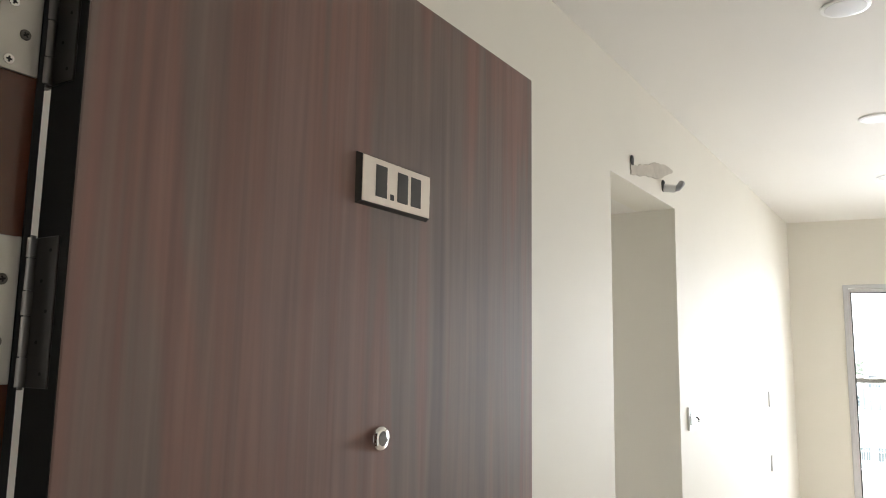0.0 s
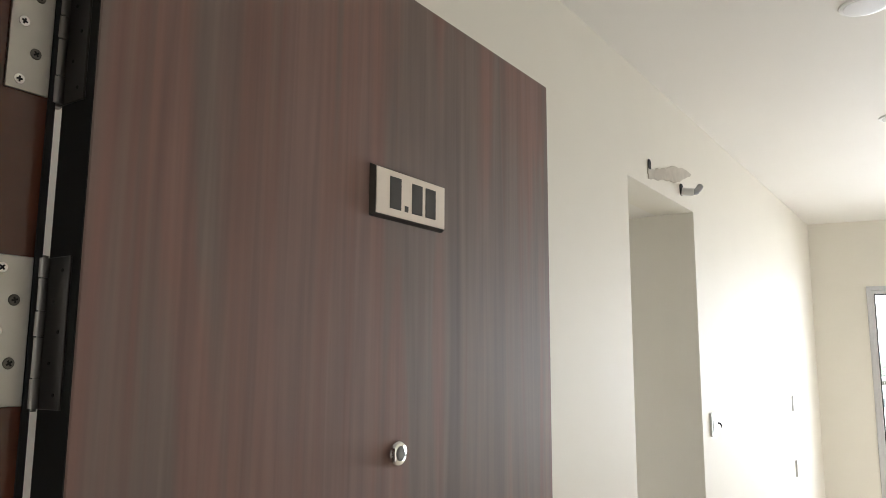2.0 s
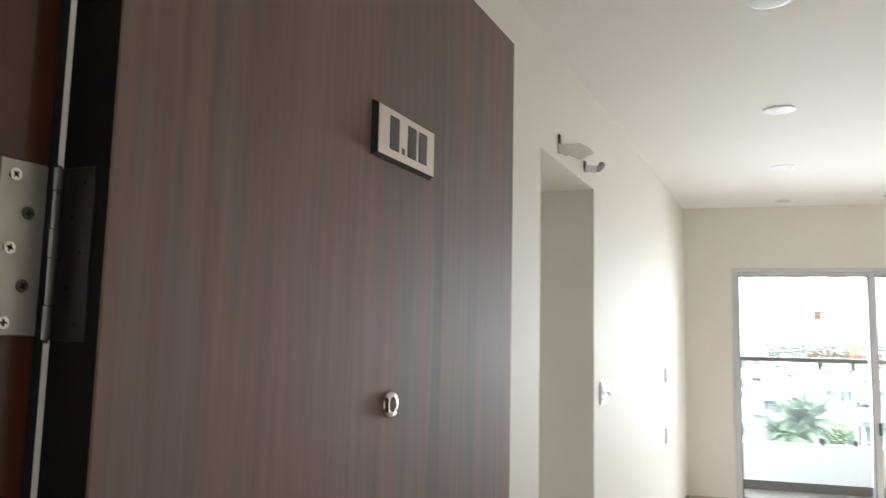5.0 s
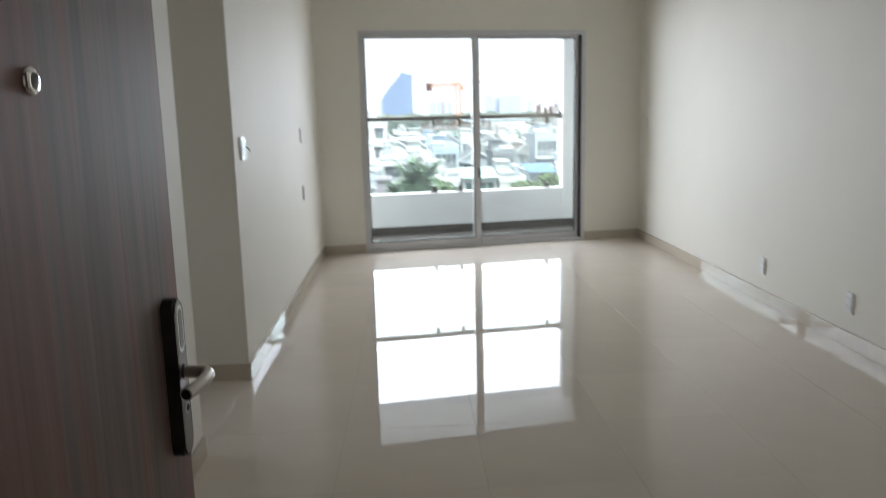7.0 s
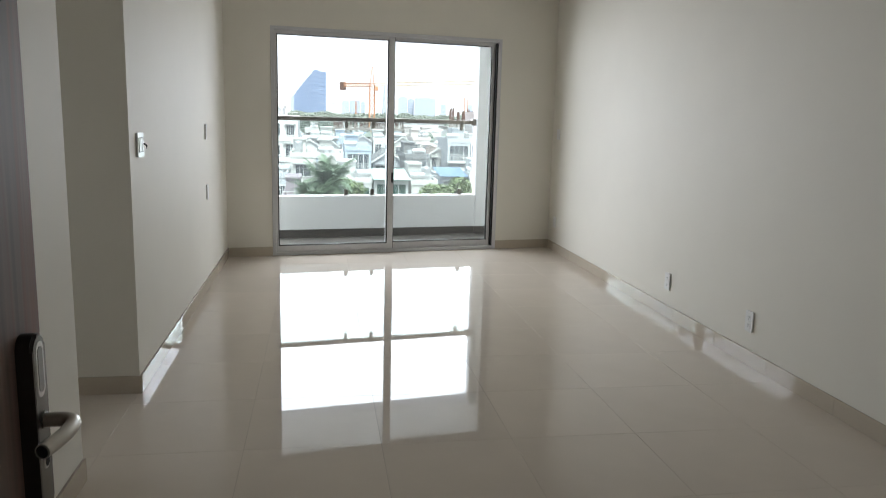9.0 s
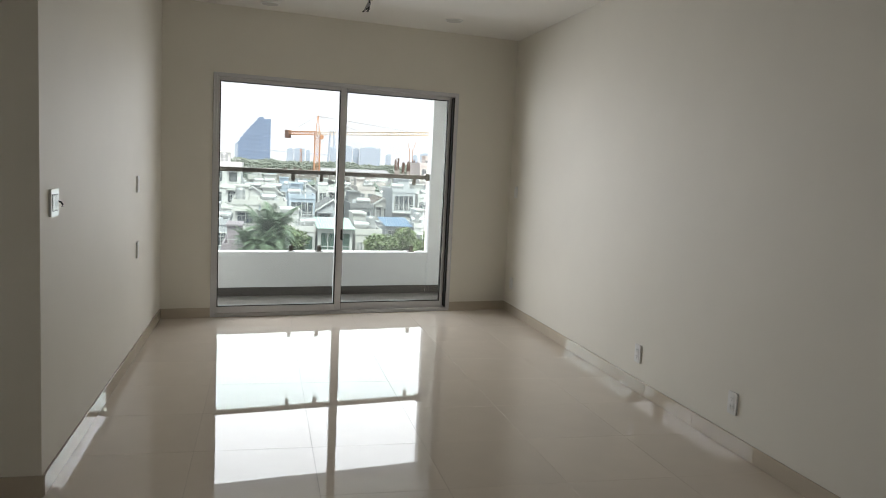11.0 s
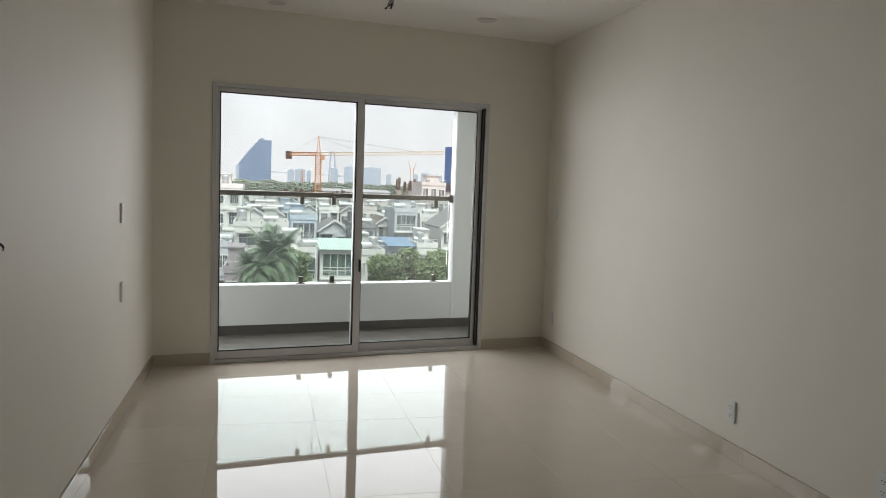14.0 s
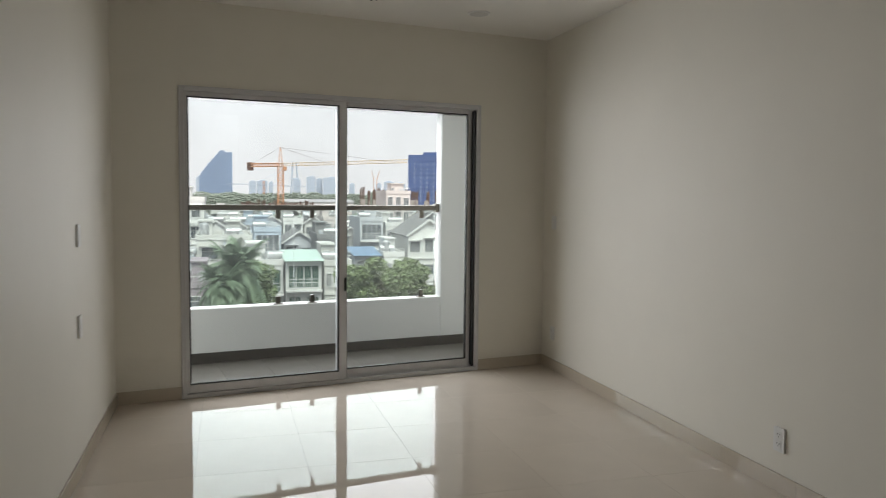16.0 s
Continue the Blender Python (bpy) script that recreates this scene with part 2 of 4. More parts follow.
# ---- plan ----
LEFT, RIGHT, TOP = -1.178, 2.331, 2.891
ENTRY = 0.413                      # inner face of the entrance wall
OPEN0, OPEN1, OPEN_TOP = 3.10, 4.06, 2.372
SLANT = math.degrees(math.atan(0.1616))
NORTH = pose(-0.712, 7.945, 0, 0, 0, SLANT)   # window wall: x along it, y outwards, from the sliding door's corner
FX0, FX1, HIGH = -0.026, 2.424, 2.284

bm = bmesh.new()
box(bm, LEFT - 0.2, LEFT, 0.2, OPEN0, -0.05, TOP + 0.05)
box(bm, LEFT - 0.2, LEFT, OPEN0, OPEN1, OPEN_TOP, TOP + 0.05)
box(bm, LEFT - 0.2, LEFT, OPEN1, 7.95, -0.05, TOP + 0.05)
solid("wall_west", bm, PAINT, "warm white painted wall with an open passage", "wall")
bm = bmesh.new()
box(bm, RIGHT, RIGHT + 0.2, 0.2, 8.55, -0.05, TOP + 0.05)
solid("wall_east", bm, PAINT, "long bare warm white painted wall", "wall")
bm = bmesh.new()
box(bm, -0.9, FX0, 0, 0.2, -0.05, TOP + 0.05)
box(bm, FX1, FX1 + 1.06, 0, 0.2, -0.05, TOP + 0.05)
box(bm, FX0, FX1, 0, 0.2, HIGH, TOP + 0.05)
solid("wall_north", bm, PAINT, "white painted wall round the balcony door", "wall", m=NORTH)
DOOR_L, DOOR_R, DOOR_T = -0.755, 0.215, 2.14
bm = bmesh.new()
box(bm, LEFT - 0.2, DOOR_L, 0.2, ENTRY, -0.05, TOP + 0.05)
box(bm, DOOR_R, RIGHT + 0.2, 0.2, ENTRY, -0.05, TOP + 0.05)
box(bm, DOOR_L, DOOR_R, 0.2, ENTRY, DOOR_T, TOP + 0.05)
solid("wall_south", bm, PAINT, "white painted wall round the entrance door", "wall")
bm = bmesh.new()
prism(bm, [(LEFT - 0.1, 0.3), (RIGHT + 0.1, 0.3), (RIGHT + 0.1, 8.56), (LEFT - 0.1, 7.98)], TOP, TOP + 0.15)
solid("ceiling", bm, CEILING, "flat white painted ceiling", "ceiling")
# side passage
for side, y in (("south", OPEN0 - 0.15), ("north", OPEN1)):
    bm = bmesh.new()
    box(bm, -3.4, LEFT - 0.2, y, y + 0.15, -0.05, OPEN_TOP + 0.1)
    solid("wall_passage_" + side, bm, PAINT, "white painted wall of the side passage", "wall")
# its unseen far end, with an opening added to let daylight in
bm = bmesh.new()
for y0, y1, z0, z1 in ((OPEN0 - 0.15, OPEN1 + 0.15, -0.05, 0.9), (OPEN0 - 0.15, OPEN1 + 0.15, 2.25, OPEN_TOP + 0.1), (OPEN0 - 0.15, OPEN0 + 0.08, 0.9, 2.25), (OPEN1 - 0.08, OPEN1 + 0.15, 0.9, 2.25)):
    box(bm, -3.55, -3.4, y0, y1, z0, z1)
solid("wall_passage_west", bm, PAINT, "unseen end wall of the side passage with an added opening", "wall")
bm = bmesh.new()
box(bm, -3.4, LEFT - 0.2, OPEN0, OPEN1, OPEN_TOP, OPEN_TOP + 0.1)
solid("ceiling_passage", bm, CEILING, "low white ceiling of the side passage", "ceiling")
# landing outside the entrance; the opening at its +x end is added for light
bm = bmesh.new()
box(bm, -3.0, -2.85, -1.6, 0.2, -0.05, 2.7)
box(bm, 2.85, 3.0, -1.6, 0.2, -0.05, 1.1)
box(bm, 2.85, 3.0, -1.6, 0.2, 2.5, 2.7)
box(bm, -3.0, 3.0, -1.75, -1.6, -0.05, 2.7)
box(bm, -2.85, LEFT - 0.2, 0.2, 0.35, -0.05, 2.7)
box(bm, RIGHT + 0.2, 2.85, 0.2, 0.35, -0.05, 2.7)
solid("wall_landing", bm, PAINT, "plain white unseen walls of the landing with an added opening", "wall")
bm = bmesh.new()
box(bm, -3.0, 3.0, -1.75, 0.2, 2.6, 2.75)
solid("ceiling_landing", bm, CEILING, "plain white ceiling of the landing", "ceiling")

# ---- floor ----
bm = bmesh.new()
prism(bm, [(-3.4, -1.7), (3.0, -1.7), (3.0, 8.2), (RIGHT + 0.1, 8.55), (LEFT - 0.1, 7.95), (-3.4, 7.9)], -0.12, -0.0009)
floor = solid("floor", bm, GROUT, "polished cream porcelain tile floor", "floor")

# ---- sliding balcony door ----
window = thing("window_1", NORTH, "two-leaf grey aluminium sliding glass door to the balcony", "sliding door", kind="structure")
bm = bmesh.new()
for x0, x1, z0, z1 in ((FX0, FX0 + 0.038, 0.0, HIGH), (FX1 - 0.034, FX1, 0.0, HIGH), (FX0 + 0.038, FX1 - 0.034, HIGH - 0.036, HIGH), (FX0 + 0.038, FX1 - 0.034, 0.0, 0.032)):
    box(bm, x0, x1, -0.006, 0.11, z0, z1, 0.003)
for y in (0.047, 0.101):
    box(bm, FX0 + 0.038, FX1 - 0.034, y, y + 0.006, 0.032, 0.046)
    box(bm, FX0 + 0.038, FX1 - 0.034, y, y + 0.006, HIGH - 0.050, HIGH - 0.036)
# raised lip round the plastered opening
for x0, x1, z0, z1 in ((FX0, FX0 + 0.009, 0.0, HIGH), (FX1 - 0.009, FX1, 0.0, HIGH), (FX0 + 0.009, FX1 - 0.009, HIGH - 0.009, HIGH)):
    box(bm, x0, x1, -0.011, -0.006, z0, z1, 0.0015)
part("window_frame", bm, ALUMINIUM, window, "grey aluminium outer frame with tracks")


def sash(x0, x1, y0, stile_l, stile_r):
    bm = bmesh.new()
    y1, lo, hi = y0 + 0.036, 0.034, HIGH - 0.038
    box(bm, x0, x0 + stile_l, y0, y1, lo, hi, 0.003)
    box(bm, x1 - stile_r, x1, y0, y1, lo, hi, 0.003)
    box(bm, x0 + stile_l, x1 - stile_r, y0 + 0.001, y1 - 0.001, lo, lo + 0.062, 0.002)
    box(bm, x0 + stile_l, x1 - stile_r, y0 + 0.001, y1 - 0.001, hi - 0.032, hi, 0.002)
    ob = part("sash", bm, ALUMINIUM, window, "sliding aluminium leaf")
    g0, g1, gz0, gz1 = x0 + stile_l, x1 - stile_r, lo + 0.062, hi - 0.032
    bm = bmesh.new()
    for a in ((g0, g0 + 0.010, gz0, gz1), (g1 - 0.010, g1, gz0, gz1), (g0 + 0.010, g1 - 0.010, gz0, gz0 + 0.010), (g0 + 0.010, g1 - 0.010, gz1 - 0.010, gz1)):
        box(bm, a[0], a[1], y0 + 0.006, y1 - 0.006, a[2], a[3])
    part("gasket", bm, RUBBER, ob, "black rubber gasket")
    bm = bmesh.new()
    box(bm, g0 + 0.002, g1 - 0.002, y0 + 0.015, y0 + 0.021, gz0 + 0.002, gz1 - 0.002)
    pane = part("pane", bm, WINDOW_GLASS, ob, "clear glass pane")
    pane.visible_shadow = False
    return ob


left_sash = sash(0.008, 1.238, 0.006, 0.026, 0.062)
sash(1.172, 2.374, 0.060, 0.066, 0.034)
# black strips put in for the shade in the gaps beside the leaves
for x0, x1, y0, y1 in ((1.2385, 1.247, 0.030, 0.058), (2.3745, FX1 - 0.0345, 0.012, 0.090), (FX0 + 0.0385, FX0 + 0.044, 0.044, 0.090)):
    bm = bmesh.new()
    box(bm, x0, x1, y0, y1, 0.036, HIGH - 0.042)
    part("gap_strip", bm, RUBBER, window, "black strip for gap shade")
bm = bmesh.new()
prism(bm, rounded(0.018, 0.11, 0.008), -0.006, 0.006, "y")
bmesh.ops.translate(bm, verts=bm.verts, vec=(1.224, 0.002, 0.80))
part("lock", bm, RUBBER, left_sash, "black latch", 40)

# ---- entrance door ----
D_FACE, D_BACK, D_HINGE, D_EDGE, D_HIGH = -0.665, -0.715, 0.430, 1.297, 2.088
frame_1 = thing("door_frame", pose(0, 0, 0), "dark lacquered wooden entrance door frame", "door frame", kind="structure")
bm = bmesh.new()
prism(bm, [(DOOR_L + 0.001, 0.19), (-0.693, 0.19), (-0.693, 0.362), (-0.712, 0.362), (-0.712, 0.420), (DOOR_L + 0.001, 0.420)], 0.0, DOOR_T - 0.001)
part("jamb", bm, FRAME_WOOD, frame_1)
bm = bmesh.new()
prism(bm, [(DOOR_R - 0.001, 0.19), (0.155, 0.19), (0.155, 0.362), (0.174, 0.362), (0.174, 0.416), (DOOR_R - 0.001, 0.416)], 0.0, DOOR_T - 0.001)
part("jamb", bm, FRAME_WOOD, frame_1)
bm = bmesh.new()
prism(bm, [(0.19, DOOR_T - 0.001), (0.19, 2.075), (0.362, 2.075), (0.362, 2.094), (0.416, 2.094), (0.416, DOOR_T - 0.001)], -0.712, 0.174, "x")
part("head", bm, FRAME_WOOD, frame_1)
bm = bmesh.new()
prism(bm, [(-0.7125, 0.4145), (-0.7095, 0.4145), (-0.7095, 0.4205), (-0.7125, 0.4205)], 0.0, 2.09)
part("seal", bm, SEAL_SHADE_BLACK, frame_1, "black edge seal")

door = thing("door_1", pose(D_FACE, D_HINGE, 0), "open entrance door of dark walnut laminate", "door", kind="structure")
DW, DT = D_EDGE - D_HINGE, D_FACE - D_BACK
bm = bmesh.new()
box(bm, -DT, 0, 0, DW, 0.006, D_HIGH, 0.0012)
part("door_leaf", bm, DOOR_WOOD, door, "walnut laminate leaf")
# hinge edge covered in near-black: its shade is put into the colour
bm = bmesh.new()
box(bm, -DT + 0.0015, -0.0015, -0.0012, 0.0005, 0.008, D_HIGH - 0.002)
part("shaded_edge", bm, SEAL_SHADE_BLACK, door, "hinge edge blackened for shade")


def hinge(z0, z1):
    knuckle_x, knuckle_y = D_BACK - 0.001, 0.4235
    h = new("hinge")
    h.parent = door
    h.empty_display_size = 0.03
    tagged(h, "satin steel butt hinge")
    cuts = (0.0, 0.20, 0.47, 0.64, 0.86, 1.0)
    for k in range(5):
        bm = bmesh.new()
        a, b = z0 + (z1 - z0) * cuts[k], z0 + (z1 - z0) * cuts[k + 1]
        rod(bm, (knuckle_x - D_FACE, knuckle_y - D_HINGE, a + 0.0006), (knuckle_x - D_FACE, knuckle_y - D_HINGE, b - 0.0006), 0.0086 - 0.0004 * (k % 2), sides=24)
        part("knuckle", bm, DARK_STEEL, h, smooth=40)
    bm = bmesh.new()
    rod(bm, (knuckle_x - D_FACE, knuckle_y - D_HINGE, z0 - 0.002), (knuckle_x - D_FACE, knuckle_y - D_HINGE, z1 + 0.002), 0.0050, sides=16)
    part("pin", bm, DARK_STEEL, h, smooth=40)
    # this leaf is darker than the frame plate: shade put into its colour
    bm = bmesh.new()
    box(bm, -DT + 0.002, -0.012, -0.0035, -0.0012, z0, z1, 0.0006)
    part("leaf", bm, SHADED_METAL, h, "door leaf darkened for shade")
    bm = bmesh.new()
    for k in range(5):
        rod(bm, (-0.022 - 0.010 * (k % 2), -0.0034, z0 + 0.012 + k * (z1 - z0 - 0.024) / 4), (-0.022 - 0.010 * (k % 2), -0.0040, z0 + 0.012 + k * (z1 - z0 - 0.024) / 4), 0.0016, sides=10)
    part("screw", bm, SEAL_SHADE_BLACK, h, "small dark screws")
    # leaf on the frame
    leaf = new("hinge_plate")
    leaf.parent = frame_1
    leaf.empty_display_size = 0.03
    tagged(leaf, "bright satin steel hinge plate")
    bm = bmesh.new()
    box(bm, -0.712, -0.7092, 0.377, 0.4135, z0 + 0.003, z1 - 0.001, 0.0006)
    part("plate", bm, STEEL, leaf)
    for k in range(5):
        y, z = (0.388, 0.400)[k % 2], z0 + 0.012 + k * (z1 - z0 - 0.024) / 4
        bm = bmesh.new()
        rod(bm, (-0.7094, y, z), (-0.7082, y, z), 0.0050, 0.0044, 18)
        part("screw", bm, CHROME if k % 2 == 0 else DARK_STEEL, leaf, smooth=40)
        bm = bmesh.new()
        a = 0.6 * k
        for s in (a, a + math.pi / 2):
            d = Vector((0, math.cos(s), math.sin(s))) * 0.0026
            e = Vector((0, -math.sin(s), math.cos(s))) * 0.0008
            c = Vector((-0.7081 + (0.0001 if s > a else 0), y, z))
            bm.faces.new([bm.verts.new(c + p) for p in (d + e, -d + e, -d - e, d - e)])
        part("cross_slot", bm, SEAL_SHADE_BLACK, leaf)


hinge(1.808, 1.935)
hinge(1.545, 1.672)

# plate with its number as bars
sign = new("number_plate")
sign.parent = door
sign.matrix_basis = pose(0, 0.8752 - D_HINGE, 1.7990)
sign.empty_display_size = 0.03
tagged(sign, "small gold plate with dark bevelled edge")
bm = bmesh.new()
vs = [bm.verts.new(p) for p in [(0.0, y, z) for y, z in ((-0.0797, -0.0335), (0.0797, -0.0335), (0.0797, 0.0335), (-0.0797, 0.0335))]]
vt = [bm.verts.new(p) for p in [(0.0075, y, z) for y, z in ((-0.0762, -0.0302), (0.0762, -0.0302), (0.0762, 0.0302), (-0.0762, 0.0302))]]
bm.faces.new(vt)
bm.faces.new(vs[::-1])
for i in range(4):
    bm.faces.new((vs[i], vs[(i + 1) % 4], vt[(i + 1) % 4], vt[i]))
part("bevel", bm, PLATE_DARK, sign)
bm = bmesh.new()
box(bm, 0.0070, 0.0086, -0.0757, 0.0757, -0.0297, 0.0297, 0.0005)
part("face", bm, PLATE_FACE, sign, "brushed gold face")
for y, w, z0, z1 in ((-0.037, 0.024, -0.020, 0.022), (-0.0135, 0.008, -0.020, -0.012), (0.010, 0.024, -0.020, 0.021), (0.041, 0.024, -0.020, 0.021)):
    bm = bmesh.new()
    box(bm, 0.0084, 0.0091, y - w / 2, y + w / 2, z0, z1, 0.0003)
    part("bar", bm, PLATE_DARK, sign, "dark bar")

peep = new("peephole")
peep.parent = door
peep.matrix_basis = pose(0, 0.8600 - D_HINGE, 1.472)
peep.empty_display_size = 0.03
tagged(peep, "chrome door viewer")
bm = bmesh.new()
ring_sweep(bm, [(0.000, 0, 0), (0.0035, 0, 0), (0.0055, 0, 0)], [0.0160, 0.0155, 0.0130], 28)
part("ring", bm, CHROME, peep, smooth=50)
bm = bmesh.new()
ball(bm, (0.004, 0, 0), (0.005, 0.0098, 0.0098))
part("lens", bm, material("viewer_lens", (0.25, 0.26, 0.26), 0.05, ior=1.6, vary=0.2, scale=90), peep, "grey glass lens", 60)
bm = bmesh.new()
box(bm, 0.002, 0.0075, -0.0165, -0.0105, -0.010, 0.010, 0.002)
part("flap", bm, CHROME, peep)

lock = new("handle_set")
lock.parent = door
lock.matrix_basis = pose(0, 1.225 - D_HINGE, 1.003)
lock.empty_display_size = 0.03
tagged(lock, "satin steel lever handle on a long plate with card reader")
# dark sides and a paler face put the fall of light into the metals
bm = bmesh.new()
prism(bm, rounded(0.048, 0.272, 0.021, 8), 0.0, 0.022, "x")
edges = [e for e in bm.edges if all(v.co.x > 0.015 for v in e.verts)]
bmesh.ops.bevel(bm, geom=edges, offset=0.004, segments=3, affect="EDGES")
part("back_plate", bm, SHADED_METAL, lock, smooth=40)
bm = bmesh.new()
prism(bm, rounded(0.041, 0.264, 0.018, 8), 0.0216, 0.0224, "x")
part("face_plate", bm, DARK_STEEL, lock, "dark steel face, paled as the lit side", 40)
bm = bmesh.new()
prism(bm, rounded(0.028, 0.080, 0.0135, 8), 0.0218, 0.0232, "x")
bmesh.ops.translate(bm, verts=bm.verts, vec=(0, 0, 0.085))
part("reader_rim", bm, STEEL, lock, smooth=40)
bm = bmesh.new()
prism(bm, rounded(0.018, 0.066, 0.0085, 8), 0.0230, 0.0238, "x")
bmesh.ops.translate(bm, verts=bm.verts, vec=(0, 0, 0.085))
part("card_reader", bm, DARK_STEEL, lock, "oval card reader window", 40)
bm = bmesh.new()
pts = [(0.021, 0, 0.010), (0.036, 0, 0.010), (0.048, 0, 0.010)]
pts += [(0.048 + 0.020 * math.sin(radians(a)), -0.024 * (1 - math.cos(radians(a))), 0.010) for a in (15, 30, 45, 60, 75, 90)]
pts += [(0.068, -0.045, 0.010), (0.064, -0.075, 0.010), (0.056, -0.106, 0.009)]
ring_sweep(bm, pts, 0.0105, 18)
part("lever", bm, STEEL, lock, "brushed steel lever", 50)
bm = bmesh.new()
rod(bm, (0.0560, -0.1062, 0.009), (0.0557, -0.1070, 0.009), 0.0085, sides=18)
part("lever_end", bm, SEAL_SHADE_BLACK, lock, "dark open end")
bm = bmesh.new()
rod(bm, (0.0215, 0, 0.011), (0.025, 0, 0.011), 0.0135, 0.0125, 24)
part("rose", bm, SHADED_METAL, lock, smooth=40)
bm = bmesh.new()
rod(bm, (0.0215, 0, -0.052), (0.0240, 0, -0.052), 0.0105, 0.0098, 22)
part("cylinder", bm, STEEL, lock, "key cylinder", 40)
bm = bmesh.new()
rod(bm, (0.0236, 0, -0.052), (0.0246, 0, -0.052), 0.0072, sides=18)
part("keyhole", bm, SEAL_SHADE_BLACK, lock, "dark keyhole")

# ---- balcony ----
FACE, SLAB = 1.30, -0.03           # parapet's inner face, floor level
bm = bmesh.new()
box(bm, -3.0, 4.4, 0.2, 1.75, SLAB - 0.2, SLAB - 0.006)
balcony = solid("balcony_floor", bm, GROUT, "matt grey tiled balcony floor", "floor", m=NORTH)
bm = bmesh.new()
box(bm, -3.0, 4.4, FACE, FACE + 0.16, SLAB - 0.35, 0.47, 0.006)
solid("parapet", bm, BALCONY_PAINT, "low white painted balcony parapet", "parapet", m=NORTH)
bm = bmesh.new()
box(bm, 2.660, 4.4, FACE - 0.012, FACE + 0.115, SLAB, 2.345, 0.02, 3)
box(bm, -3.0, -1.9, FACE - 0.012, FACE + 0.115, SLAB, 2.345, 0.02, 3)
solid("pier", bm, BALCONY_PAINT, "white painted outer balcony pier", "pier", m=NORTH)
bm = bmesh.new()
box(bm, 4.1, 4.3, 0.2, FACE + 0.2, SLAB, 2.9)
box(bm, -3.1, -2.95, 0.2, FACE + 0.2, SLAB, 2.9)
solid("wall_balcony", bm, BALCONY_PAINT, "white painted balcony end walls", "wall", m=NORTH)
bm = bmesh.new()
curve = [(4.4, 0.2), (-3.1, 0.2)] + [(-3.1 + 7.5 * k / 24, 1.425 - 0.11 * ((-3.1 + 7.5 * k / 24 - 1.65) / 1.8) ** 2) for k in range(25)]
prism(bm, curve, 2.352, 2.75)
solid("ceiling_balcony", bm, BALCONY_PAINT, "white painted underside of the balcony above", "ceiling", m=NORTH)
bm = bmesh.new()
box(bm, -2.95, 2.648, FACE - 0.012, FACE, SLAB, 0.066, 0.002)
box(bm, 2.648, 4.1, FACE - 0.024, FACE - 0.012, SLAB, 0.066, 0.002)
solid("baseboard_balcony", bm, BALCONY_SKIRT, "dark grey tiled balcony skirting", "skirting", m=NORTH)

railing = thing("balcony_railing", NORTH, "glass balcony railing with a satin steel handrail", "railing")
bm = bmesh.new()
box(bm, -1.9, 2.64, FACE + 0.035, FACE + 0.095, 1.362, 1.412, 0.006, 2)
part("handrail", bm, DARK_STEEL, railing, "brushed steel handrail")
bm = bmesh.new()
box(bm, 2.612, 2.659, FACE + 0.022, FACE + 0.108, 1.345, 1.43, 0.006, 2)
part("end_bracket", bm, DARK_STEEL, railing)
for x0, x1 in ((-1.88, 1.1455), (1.1485, 2.62)):
    bm = bmesh.new()
    box(bm, x0, x1, FACE + 0.058, FACE + 0.070, 0.485, 1.361, 0.001)
    ob = part("pane", bm, RAIL_GLASS, railing, "greenish safety glass pane")
    ob.visible_shadow = False
for x0, x1 in ((1.1457, 1.1483), (2.6202, 2.6240)):
    bm = bmesh.new()
    box(bm, x0, x1, FACE + 0.0575, FACE + 0.0705, 0.485, 1.361)
    part("silicone_joint", bm, PIPE, railing, "dark silicone joint")
for x in (0.995, 1.324, 2.470, -0.4, -1.6):
    bm = bmesh.new()
    box(bm, x - 0.022, x + 0.022, FACE + 0.046, FACE + 0.082, 0.478, 0.545, 0.006, 2)
    box(bm, x - 0.045, x + 0.045, FACE + 0.036, FACE + 0.092, 0.4695, 0.479, 0.003)
    part("clamp", bm, DARK_STEEL, railing, "steel glass clamp")
    bm = bmesh.new()
    box(bm, x - 0.022, x + 0.022, FACE + 0.046, FACE + 0.082, 1.285, 1.3625, 0.006, 2)
    part("bracket", bm, DARK_STEEL, railing, "steel rail bracket")

# ---- outside ----
EARTH = -22.0
GROUND = material("street_ground", (0.10, 0.10, 0.095), 0.9, vary=0.25, scale=0.2)
bm = bmesh.new()
box(bm, -4800, 4800, -4800, 4900, EARTH - 1, EARTH)
solid("ground", bm, GROUND, "grey city ground below the balcony", "ground")

RENDER_WALLS = [material("house_" + n, c, 0.85, vary=0.14, scale=0.7, bump=0.2, bump_scale=4) for n, c in (
    ("white", (0.66, 0.66, 0.65)), ("cream", (0.56, 0.56, 0.54)), ("pale_grey", (0.48, 0.50, 0.53)), ("pale_blue", (0.44, 0.51, 0.60)), ("grey", (0.22, 0.225, 0.23)), ("pink", (0.60, 0.55, 0.53)))]
MAUVE_W = material("house_mauve_grey", (0.34, 0.30, 0.33), 0.85, vary=0.14, scale=0.7, bump=0.2, bump_scale=4)
WHITE_W, CREAM_W, PALE_W, BLUE_W, GREY_W, PINK_W = RENDER_WALLS
ROOF_GREY = material("grey_roof_sheet", (0.22, 0.22, 0.225), 0.7, vary=0.2, scale=0.8)
ROOF_TILE = material("weathered_roof_tile", (0.16, 0.13, 0.115), 0.85, vary=0.25, scale=1.2)
ROOF_MINT = material("mint_roof_sheet", (0.50, 0.64, 0.59), 0.5, vary=0.08, scale=1.0)
